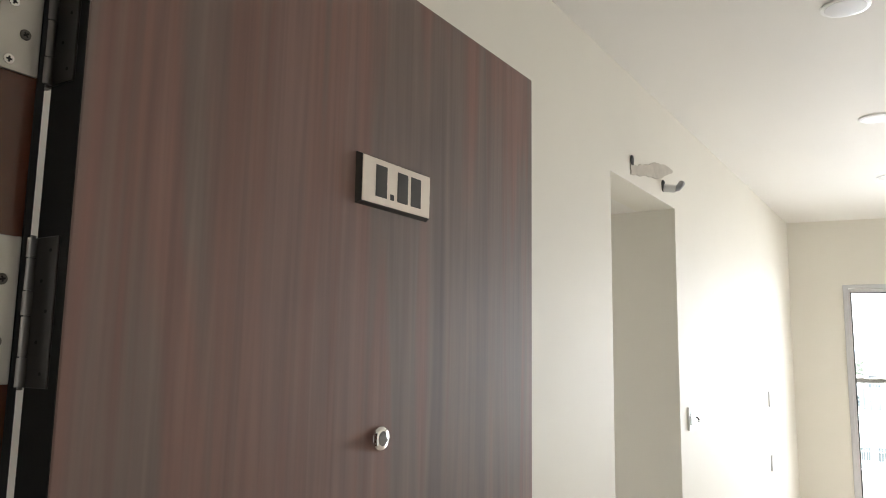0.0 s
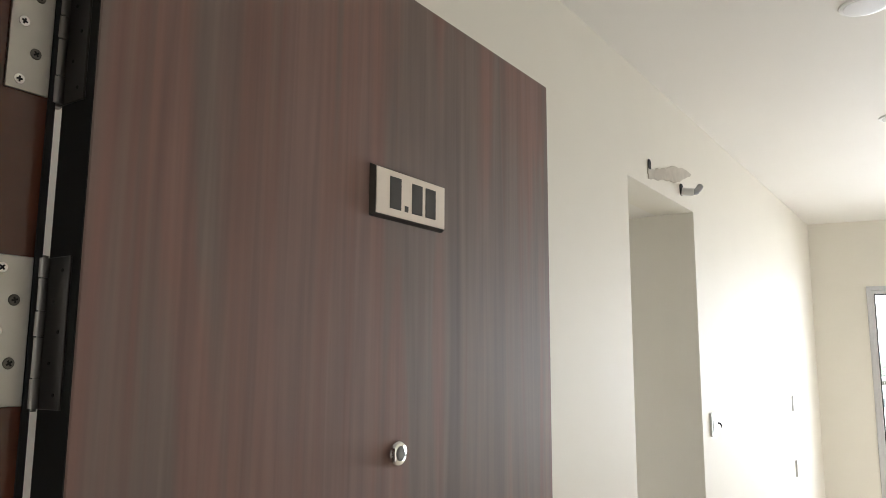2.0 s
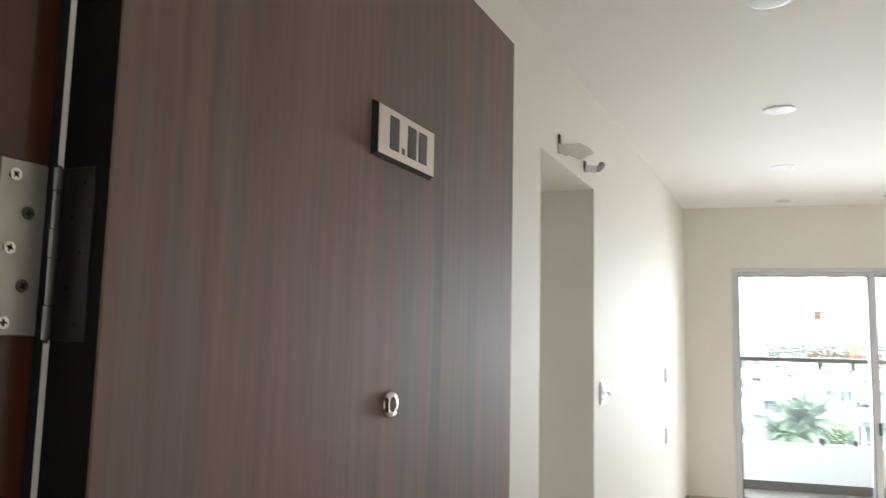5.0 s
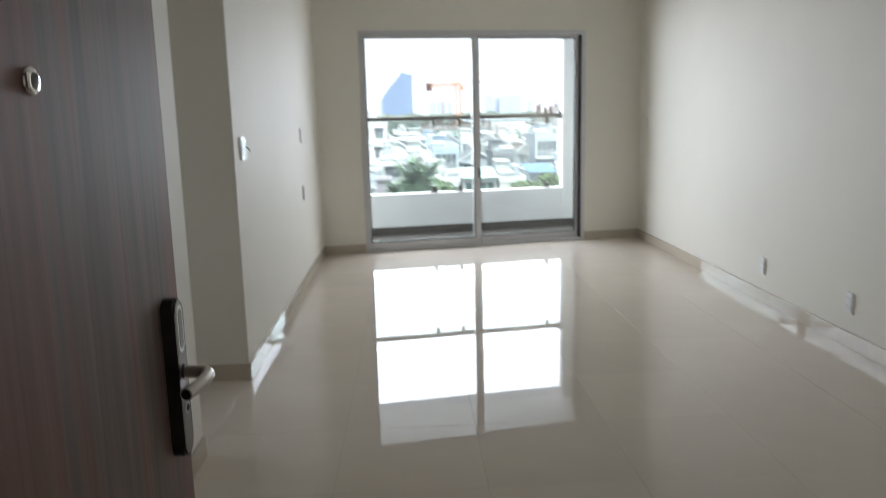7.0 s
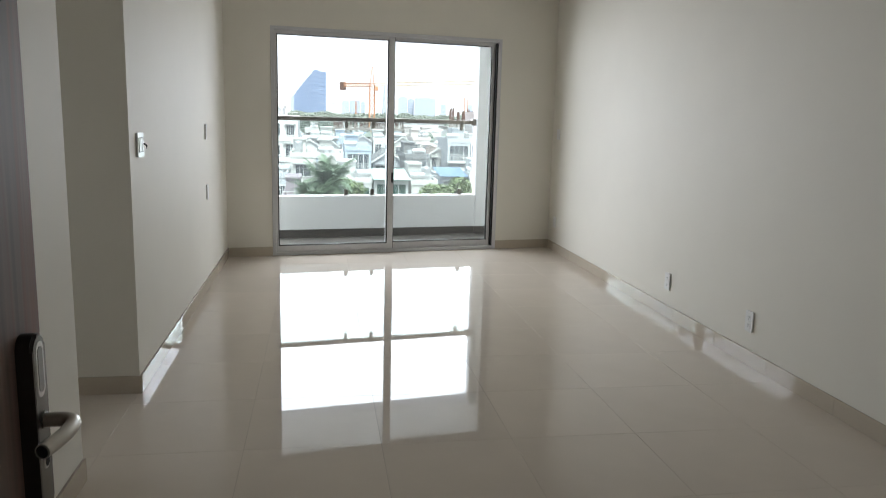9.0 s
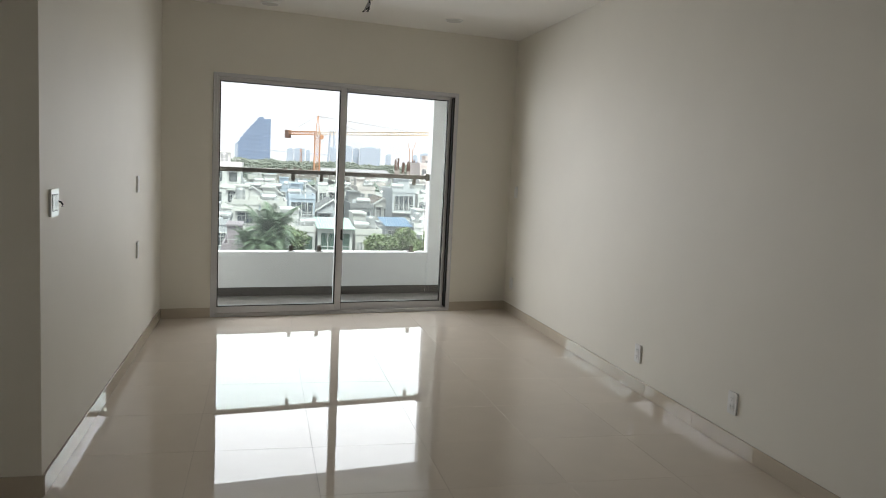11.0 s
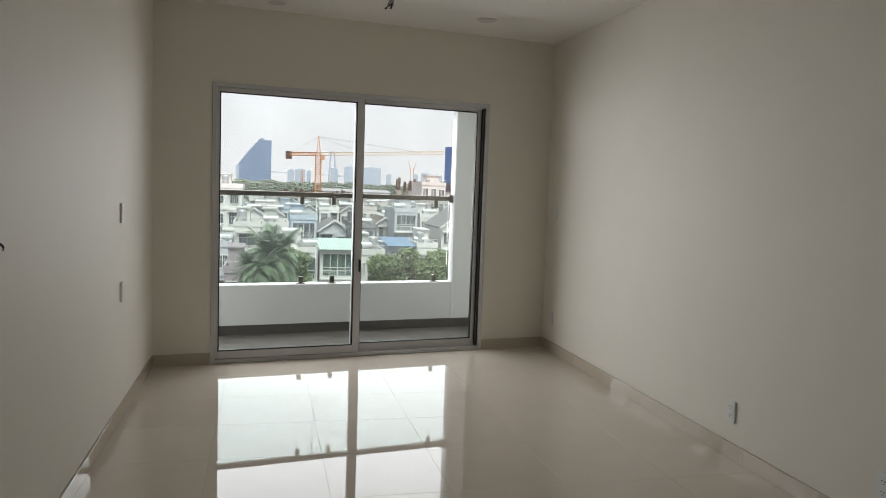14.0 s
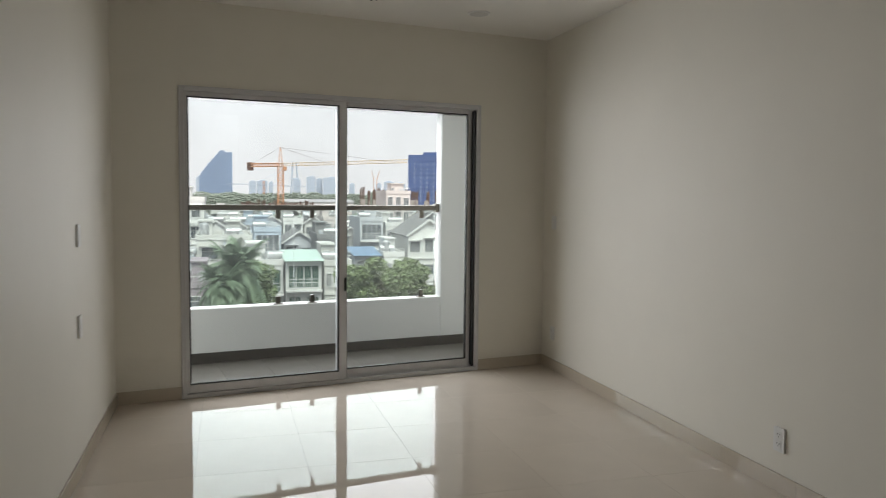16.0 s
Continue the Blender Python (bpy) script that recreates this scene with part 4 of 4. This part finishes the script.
steps = [(-1.89 + 0.12 * k, -1.77 + 0.12 * k, 1.35 + 1.65 * (k / 11) ** 0.9 + 0.05 * (k % 2)) for k in range(12)] + [(-0.45, -0.10, 3.15), (-0.10, 0.42, 3.03)]
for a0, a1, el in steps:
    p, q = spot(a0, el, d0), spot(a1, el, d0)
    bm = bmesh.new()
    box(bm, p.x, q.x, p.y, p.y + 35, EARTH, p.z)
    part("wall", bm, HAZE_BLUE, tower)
    bm = bmesh.new()
    for s in range(16):
        zz = p.z - 3 - 6.0 * s
        if zz > -10:
            box(bm, p.x, q.x, p.y - 0.5, p.y + 0.1, zz - 0.9, zz)
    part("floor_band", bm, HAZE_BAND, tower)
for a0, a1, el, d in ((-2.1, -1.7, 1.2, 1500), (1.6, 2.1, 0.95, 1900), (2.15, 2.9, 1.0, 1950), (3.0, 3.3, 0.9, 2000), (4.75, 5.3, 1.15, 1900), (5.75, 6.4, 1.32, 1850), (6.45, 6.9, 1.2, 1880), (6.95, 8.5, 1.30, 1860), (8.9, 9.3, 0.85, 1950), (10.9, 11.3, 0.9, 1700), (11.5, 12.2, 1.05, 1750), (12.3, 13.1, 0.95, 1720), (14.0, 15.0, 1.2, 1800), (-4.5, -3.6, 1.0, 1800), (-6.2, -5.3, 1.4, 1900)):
    far_block("distant_block", a0, a1, el, d, 30, HAZE_GREY, "distant apartment block paled by haze")
pylon = thing("bridge_pylon", pose(0, 0, 0), "distant cable-stayed bridge pylon paled by haze", "bridge")
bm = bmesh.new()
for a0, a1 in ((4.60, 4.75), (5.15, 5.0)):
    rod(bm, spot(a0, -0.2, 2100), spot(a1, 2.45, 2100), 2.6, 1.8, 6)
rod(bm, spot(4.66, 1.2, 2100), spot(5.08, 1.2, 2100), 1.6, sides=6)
part("leg", bm, HAZE_GREY, pylon)
bm = bmesh.new()
for k in range(1, 7):
    rod(bm, spot(4.87, 2.4, 2100), spot(4.87 - 0.55 * k, 0.5, 2100), 0.35, sides=3)
    rod(bm, spot(4.87, 2.4, 2100), spot(4.87 + 0.55 * k, 0.5, 2100), 0.35, sides=3)
part("stay_cable", bm, HAZE_GREY, pylon)


def clumps(points, sizes, seed):
    """Many small ragged clumps in one bmesh."""
    rng = random.Random(seed)
    verts, faces = [], []
    for p, s in zip(points, sizes):
        k = len(verts)
        for q in ((1, 0, 0), (0, 1, 0), (-1, 0, 0), (0, -1, 0), (0, 0, 1), (0, 0, -1)):
            v = Vector(q) * s * rng.uniform(0.6, 1.35)
            verts.append((p[0] + v.x, p[1] + v.y, p[2] + v.z * 0.7))
        for a, b, c in ((0, 1, 4), (1, 2, 4), (2, 3, 4), (3, 0, 4), (1, 0, 5), (2, 1, 5), (3, 2, 5), (0, 3, 5)):
            faces.append((k + a, k + b, k + c))
    me = bpy.data.meshes.new("clumps")
    me.from_pydata(verts, [], faces)
    return me


wood_rng = random.Random(5)
pts, sizes = [], []
for k in range(56000):
    a, d = wood_rng.uniform(-9, 22), wood_rng.uniform(420, 680)
    lift = noise.noise(Vector((a * 0.9, d * 0.01, 0)))
    top = 1.5 + 3.0 * lift
    p = spot(a, 0, d)
    pts.append((p.x, p.y, wood_rng.uniform(-14, top))), sizes.append(wood_rng.uniform(0.4, 1.0))
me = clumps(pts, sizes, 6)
me.materials.append(HAZE_LEAF)
tagged(new("far_woods", me), "belt of distant woods in haze-pale green", "woods", "", "stuff")
pts, sizes = [], []
for k in range(900):
    a, d = wood_rng.uniform(-8, 21), wood_rng.uniform(196, 224)
    if noise.noise(Vector((a * 0.8, 3, 0))) > -0.1:
        p = spot(a, 0, d)
        pts.append((p.x, p.y, wood_rng.uniform(-14, -4.2))), sizes.append(wood_rng.uniform(0.8, 2.0))
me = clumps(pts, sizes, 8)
me.materials.append(HAZE_LEAF)
tagged(new("street_trees", me), "tree crowns between the houses in haze-pale green", "trees", "", "stuff")


def leaf_mesh(name, centre_list, count, size, seed):
    """A crown of many small leaves, gathered round limbs' ends."""
    rng = random.Random(seed)
    verts, faces = [], []
    for k in range(count):
        c, r = centre_list[rng.randrange(len(centre_list))]
        v = Vector((rng.gauss(0, 1), rng.gauss(0, 1), rng.gauss(0, 1))).normalized() * r * rng.uniform(0.55, 1.05)
        p = Vector(c) + Vector((v.x, v.y, v.z * 0.75))
        u = Vector((rng.uniform(-1, 1), rng.uniform(-1, 1), rng.uniform(-0.5, 0.5))).normalized()
        w = u.cross(Vector((rng.uniform(-1, 1), rng.uniform(-1, 1), rng.uniform(-1, 1)))).normalized()
        s = size * rng.uniform(0.6, 1.3)
        i = len(verts)
        verts += [tuple(p - u * s), tuple(p + w * s * 0.5), tuple(p + u * s), tuple(p - w * s * 0.5)]
        faces.append((i, i + 1, i + 2, i + 3))
    me = bpy.data.meshes.new(name)
    me.from_pydata(verts, [], faces)
    me.materials.append(LEAF)
    return me


def broad_tree(x, y, top, spread, seed):
    rng = random.Random(seed)
    t = thing("tree", pose(x, y, EARTH), "leafy green broadleaf tree beside the houses", "tree")
    h = top - EARTH
    bm = bmesh.new()
    ring_sweep(bm, [(0, 0, 0), (0.15, 0, h * 0.25), (0.1, 0.1, h * 0.5), (0, 0, h * 0.7)], [0.38, 0.30, 0.24, 0.14], 10)
    centres = []
    for k in range(32):
        a, r = rng.uniform(0, 6.28), spread * math.sqrt(rng.random()) * 0.8
        z = h - 1.4 - rng.uniform(0, 4.5) - (r / spread) ** 2 * 2.2
        end = Vector((r * math.cos(a), r * math.sin(a) * 0.8, z))
        ring_sweep(bm, [(0.1, 0, h * 0.52), tuple(Vector((0.1, 0, h * 0.52)).lerp(end, 0.5) + Vector((0, 0, 0.5))), tuple(end)], [0.13, 0.09, 0.03], 6)
        centres.append((end, rng.uniform(0.9, 1.6)))
    part("trunk", bm, BARK, t)
    crown = new("crown", leaf_mesh("crown", centres, 20000, 0.21, seed + 1))
    crown.parent = t


p = spot(12.3, 0, 75)
broad_tree(p.x, p.y, EYE_Z + 75 * math.tan(radians(-3.95)), 4.9, 21)
p = spot(10.0, 0, 80)
broad_tree(p.x, p.y, EYE_Z + 80 * math.tan(radians(-4.3)), 3.2, 25)
p = spot(18.5, 0, 84)
broad_tree(p.x, p.y, EYE_Z + 84 * math.tan(radians(-5.2)), 3.0, 29)


def palm(x, y, top, reach, seed):
    rng = random.Random(seed)
    t = thing("palm_tree", pose(x, y, EARTH), "tall feathery green palm tree beside the houses", "tree")
    h = top - EARTH - reach * 0.55
    bm = bmesh.new()
    ring_sweep(bm, [(0.05 * math.sin(k), 0, h * k / 12) for k in range(13)], [0.24 - 0.006 * k for k in range(13)], 10)
    part("trunk", bm, BARK, t)
    verts, faces = [], []
    for f in range(120):
        a, rise, length = rng.uniform(0, 6.28), rng.uniform(-0.4, 1.9), reach * rng.uniform(0.75, 1.1)
        out = Vector((math.cos(a), math.sin(a), 0))
        side = Vector((-out.y, out.x, 0))
        n = 34
        line = []
        for k in range(n + 1):
            s = k / n
            line.append(Vector((0, 0, h)) + out * length * s * (1 - 0.18 * s) + Vector((0, 0, length * (rise * s - 1.05 * s * s))))
        for k in range(2, n):
            for sg in (-1, 1):
                lw = 0.7 * math.sin(math.pi * min(1, 0.1 + k / n)) * rng.uniform(0.8, 1.2) * reach / 3.2
                b0, b1 = line[k], line[k] + (line[k + 1] - line[k]) * 0.8
                tipv = b0 + side * sg * lw + Vector((0, 0, -0.35 * lw)) + out * 0.15
                i = len(verts)
                verts += [tuple(b0), tuple(b1), tuple(tipv)]
                faces.append((i, i + 1, i + 2))
    me = bpy.data.meshes.new("crown")
    me.from_pydata(verts, [], faces)
    me.materials.append(FROND)
    crown = new("crown", me)
    crown.parent = t


p = spot(0.7, 0, 80)
palm(p.x, p.y, EYE_Z + 80 * math.tan(radians(-4.0)), 4.3, 31)
p = spot(1.75, 0, 86)
broad_tree(p.x, p.y, EYE_Z + 86 * math.tan(radians(-4.25)), 1.9, 33)
p = spot(-0.4, 0, 78)
palm(p.x, p.y, EYE_Z + 78 * math.tan(radians(-5.4)), 3.2, 35)
for keep in (tank, round_tank):
    keep.matrix_world = pose(4.0 if keep is tank else 6.5, 181, EARTH)

# ---- wall and ceiling fittings ----
def wall_plate(m, w, h, label, category, kind_of, group):
    """A white plate; x out of the wall, y along it."""
    t = thing(category.replace(" ", "_"), m @ pose(0.0045, 0, 0), label, category, group)
    bm = bmesh.new()
    prism(bm, rounded(w, h, 0.006, 4), -0.004, 0.007, "x")
    part("plate", bm, PLASTIC, t, smooth=40)
    if kind_of == "switch":
        bm = bmesh.new()
        box(bm, 0.0066, 0.0078, -0.0475, 0.0475, -0.038, 0.038)
        part("recess", bm, PIPE, t, "grey switch recess")
        for y in (-0.031, 0.000, 0.031):
            bm = bmesh.new()
            box(bm, 0.0068, 0.0105, y - 0.0125, y + 0.0125, -0.034, 0.034, 0.0015)
            part("rocker", bm, PLASTIC, t)
    if kind_of == "blank":
        bm = bmesh.new()
        box(bm, 0.0068, 0.0085, -w / 2 + 0.012, w / 2 - 0.012, -h / 2 + 0.016, h / 2 - 0.016, 0.001)
        part("insert", bm, PLASTIC, t)
    if kind_of == "socket":
        for z in (-0.024, 0.024):
            bm = bmesh.new()
            box(bm, 0.0068, 0.009, -0.020, 0.020, z - 0.019, z + 0.019, 0.0015)
            ob = part("outlet", bm, PLASTIC, t)
            for y in (-0.0085, 0.0085):
                bm = bmesh.new()
                rod(bm, (0.0085, y, z + 0.005), (0.0094, y, z + 0.005), 0.0033, sides=12)
                part("hole", bm, SOCKET_DARK, ob)
            bm = bmesh.new()
            rod(bm, (0.0085, 0, z - 0.009), (0.0094, 0, z - 0.009), 0.0030, sides=12)
            part("hole", bm, SOCKET_DARK, ob)
    return t


sw = wall_plate(pose(LEFT, 4.255, 1.268), 0.125, 0.122, "white triple light switch with a loose wire", "light switch", "switch", "")
bm = bmesh.new()
ring_sweep(bm, [(0.008, 0.050, 0.004), (0.018, 0.055, 0.000), (0.024, 0.058, -0.010), (0.022, 0.058, -0.020)], 0.0042, 8)
part("loose_wire", bm, WIRE, sw, "short black loose wire")
wall_plate(pose(LEFT, 6.56, 1.28), 0.078, 0.120, "white blank wall plate on the wall", "wall plate", "blank", "blank plates")
wall_plate(pose(LEFT, 6.555, 0.792), 0.078, 0.120, "white blank wall plate on the wall", "wall plate", "blank", "blank plates")
wall_plate(pose(RIGHT, 5.357, 0.274, 0, 0, 180), 0.078, 0.126, "white double wall socket above the skirting", "wall socket", "socket", "wall sockets")
wall_plate(pose(RIGHT, 4.241, 0.270, 0, 0, 180), 0.078, 0.126, "white double wall socket above the skirting", "wall socket", "socket", "wall sockets")
wall_plate(pose(RIGHT, 8.20, 0.322, 0, 0, 180), 0.075, 0.118, "white double wall socket in the room corner", "wall socket", "socket", "wall sockets")
wall_plate(pose(RIGHT, 8.21, 1.292, 0, 0, 180), 0.075, 0.118, "white blank wall plate in the room corner", "wall plate", "blank", "blank plates")

# recessed ceiling lamps, switched off
lamp = thing("ceiling_lamp", pose(-0.262, 3.115, TOP), "round white recessed ceiling downlight, switched off", "ceiling lamp", "recessed ceiling lamps")
bm = bmesh.new()
ring_sweep(bm, [(0, 0, 0.0), (0, 0, -0.006), (0, 0, -0.008)], [0.086, 0.085, 0.078], 36)
part("trim", bm, PLASTIC, lamp, "pale ring", 40)
bm = bmesh.new()
ring_sweep(bm, [(0, 0, -0.0060), (0, 0, -0.0090), (0, 0, -0.0095)], [0.072, 0.072, 0.066], 36)
part("lens", bm, LENS, lamp, "white frosted lens", 40)
for x, y in ((-0.250, 4.655), (-0.250, 6.215), (-0.250, 7.70), (1.455, 6.19), (1.435, 7.68)):
    copy_thing(lamp, pose(x, y, TOP))

det = thing("smoke_detector", pose(0.535, 3.94, TOP), "round white smoke detector on the ceiling", "smoke detector")
bm = bmesh.new()
ring_sweep(bm, [(0, 0, 0), (0, 0, -0.012), (0, 0, -0.016)], [0.055, 0.055, 0.048], 28)
part("base", bm, PLASTIC, det, smooth=40)
bm = bmesh.new()
ring_sweep(bm, [(0, 0, -0.015), (0, 0, -0.034), (0, 0, -0.046), (0, 0, -0.048)], [0.040, 0.040, 0.028, 0.015], 28)
part("head", bm, PLASTIC, det, smooth=40)

spr = thing("sprinkler", pose(0.59, 6.17, TOP), "small metal fire sprinkler under the ceiling", "sprinkler")
bm = bmesh.new()
ring_sweep(bm, [(0, 0, 0), (0, 0, -0.006)], [0.038, 0.034], 24)
part("rose", bm, PLASTIC, spr, smooth=40)
bm = bmesh.new()
rod(bm, (0, 0, -0.005), (0, 0, -0.040), 0.011, 0.009, 14)
part("body", bm, STEEL, spr, smooth=40)
bm = bmesh.new()
for s in (-1, 1):
    ring_sweep(bm, [(0.009 * s, 0, -0.036), (0.013 * s, 0, -0.050), (0.003 * s, 0, -0.066)], 0.0025, 6)
rod(bm, (0, 0, -0.066), (0, 0, -0.069), 0.016, sides=16)
part("deflector", bm, STEEL, spr)

cable = thing("hanging_cable", pose(0.56, 7.14, TOP), "taped bundle of loose wires hanging from the ceiling", "cable")
bm = bmesh.new()
rod(bm, (0, 0, 0), (0, 0, -0.004), 0.035, sides=20)
part("hole_rim", bm, PLASTER, cable)
for k in range(4):
    a = k * 1.7
    bm = bmesh.new()
    ring_sweep(bm, [(0, 0, -0.002), (0.010 * math.cos(a), 0.008 * math.sin(a), -0.035), (-0.012 + 0.018 * math.cos(a), 0.010 * math.sin(a), -0.075), (-0.030 + 0.022 * math.cos(a + 1), 0.016 * math.sin(a), -0.105)], 0.006, 8)
    part("wire", bm, WIRE if k % 2 else PIPE, cable)
bm = bmesh.new()
ring_sweep(bm, [(0.002, 0, -0.030), (-0.006, 0, -0.050), (-0.012, 0, -0.070)], [0.014, 0.017, 0.013], 12)
part("tape", bm, PIPE, cable, "grey tape wrapping", 50)

# broken plaster and the pipe stub over the passage
patch = thing("broken_plaster_patch", pose(LEFT, 3.70, 2.50), "unpainted broken plaster patch over the passage", "plaster patch")
bm = bmesh.new()
rng = random.Random(4)
outline = [(-0.343, -0.035), (-0.345, -0.088), (-0.25, -0.078), (-0.08, -0.045), (0.095, -0.022), (0.20, 0.018), (0.342, 0.070), (0.25, 0.078), (0.12, 0.062), (0.033, 0.050), (-0.08, 0.010), (-0.163, -0.006), (-0.26, -0.030)]
fine = []
for (y0, z0), (y1, z1) in zip(outline, outline[1:] + outline[:1]):
    for k in range(4):
        f = k / 4
        fine.append((y0 + (y1 - y0) * f + rng.uniform(-0.006, 0.006), z0 + (z1 - z0) * f + rng.uniform(-0.005, 0.005)))
prism(bm, fine, 0.0, 0.005, "x")
part("plaster", bm, PLASTER, patch)
bm = bmesh.new()
prism(bm, rounded(0.036, 0.046, 0.014, 5), 0.004, 0.007, "x")
bmesh.ops.translate(bm, verts=bm.verts, vec=(0, -0.328, -0.022))
part("hole", bm, SEAL_SHADE_BLACK, patch, "dark hole in the plaster")

stub = thing("pipe_stub", pose(LEFT, 3.86, 2.455), "grey insulated pipe stub sticking from the wall", "pipe")
bm = bmesh.new()
prism(bm, rounded(0.05, 0.06, 0.02, 5), 0.0, 0.004, "x")
part("hole", bm, SEAL_SHADE_BLACK, stub, "dark wall hole")
bm = bmesh.new()
ring_sweep(bm, [(0.003, 0, -0.010), (0.03, 0.008, -0.014), (0.055, 0.02, -0.016)], 0.020, 16)
part("sleeve", bm, PLASTIC, stub, "pale plastic sleeve", 50)
bm = bmesh.new()
ring_sweep(bm, [(0.052, 0.018, -0.016), (0.066, 0.032, -0.012), (0.074, 0.050, 0.004), (0.078, 0.066, 0.020)], 0.016, 16)
part("bend", bm, PIPE, stub, "grey foam bend", 50)
bm = bmesh.new()
rod(bm, (0.0778, 0.0655, 0.0195), (0.0785, 0.0678, 0.0216), 0.012, sides=14)
part("opening", bm, SEAL_SHADE_BLACK, stub)

# ---- skirting pieces ----
skirt_rng = random.Random(9)


def skirting(name, m, spans, label):
    """Skirting along local x, its face at local y = 0.011 (towards the room)."""
    bm = bmesh.new()
    for a, b in spans:
        box(bm, a + 0.002, b - 0.002, 0.0, 0.0085, 0.0, 0.093)
    ob = solid(name, bm, GROUT, label, "skirting", m=m)
    for a, b in spans:
        n = max(1, math.ceil((b - a) / 0.6 - 0.01))
        for k in range(n):
            x0, x1 = a + 0.6 * k, min(b, a + 0.6 * (k + 1))
            bm = bmesh.new()
            half = (x1 - x0) / 2
            box(bm, -half + 0.0006, half - 0.0006, 0.0, 0.0035, 0.0008, 0.095, 0.0008)
            piece = part("tile", bm, SKIRT, ob)
            piece.matrix_basis = pose(x0 + half, 0.0085 + skirt_rng.uniform(0, 0.0006), 0, skirt_rng.uniform(-0.3, 0.3), 0, skirt_rng.uniform(-0.12, 0.12))


LABEL_SKIRT = "beige polished porcelain tile skirting"
skirting("baseboard_west", pose(LEFT, 0, 0, 0, 0, -90) @ Matrix.Diagonal((-1, 1, 1, 1)), [(0.42, OPEN0), (OPEN1, 7.87)], LABEL_SKIRT)
skirting("baseboard_east", pose(RIGHT, 0, 0, 0, 0, 90), [(0.42, 8.42)], LABEL_SKIRT)
skirting("baseboard_north", NORTH @ Matrix.Diagonal((1, -1, 1, 1)), [(-0.46, FX0 - 0.002), (FX1 + 0.002, 3.08)], LABEL_SKIRT)
skirting("baseboard_passage", pose(0, OPEN1, 0) @ Matrix.Diagonal((1, -1, 1, 1)), [(-3.4, LEFT + 0.0115)], LABEL_SKIRT)

# ---- floor tiles ----
bm = bmesh.new()
box(bm, 0.0006, 0.5994, 0.0006, 0.5994, -0.010, 0.0, 0.0004)
whole = mesh_of("tile", bm, TILE)
for i in range(-2, 4):
    for j in range(-1, 14):
        x, y = 0.012 + 0.6 * i, 0.315 + 0.6 * j
        if y + 0.6 > 8.06 + 0.1616 * x:
            bm = bmesh.new()
            bm.from_mesh(whole)
            bmesh.ops.translate(bm, verts=bm.verts, vec=(x, y, 0))
            bmesh.ops.bisect_plane(bm, geom=bm.verts[:] + bm.edges[:] + bm.faces[:], plane_co=(0, 8.06 + 0.11, 0), plane_no=(-0.1616, 1, 0), clear_outer=True)
            if not bm.verts:
                bm.free()
                continue
            bmesh.ops.translate(bm, verts=bm.verts, vec=(-x, -y, 0))
            tile = new("tile", mesh_of("tile", bm, TILE))
        else:
            tile = new("tile", whole)
        tile.parent = floor
        tile.matrix_basis = pose(x, y, 0)
for i in range(-6, 6):
    for j in range(-4, 7):
        x, y = 0.012 + 0.6 * i, 0.315 + 0.6 * j
        if (j < -1 and -4.9 < i < 4.9) or (i < -2 and 4 <= j <= 6):
            tile = new("tile", whole)
            tile.parent = floor
            tile.matrix_basis = pose(x, y, 0)
bm = bmesh.new()
box(bm, 0.001, 0.399, 0.001, 0.399, -0.008, 0.0, 0.0008)
small = mesh_of("tile", bm, BALCONY_TILE)
for i in range(-4, 9):
    for j in range(0, 3):
        tile = new("tile", small)
        tile.parent = balcony
        tile.matrix_basis = pose(0.4 * i, 0.11 + 0.4 * j, SLAB)
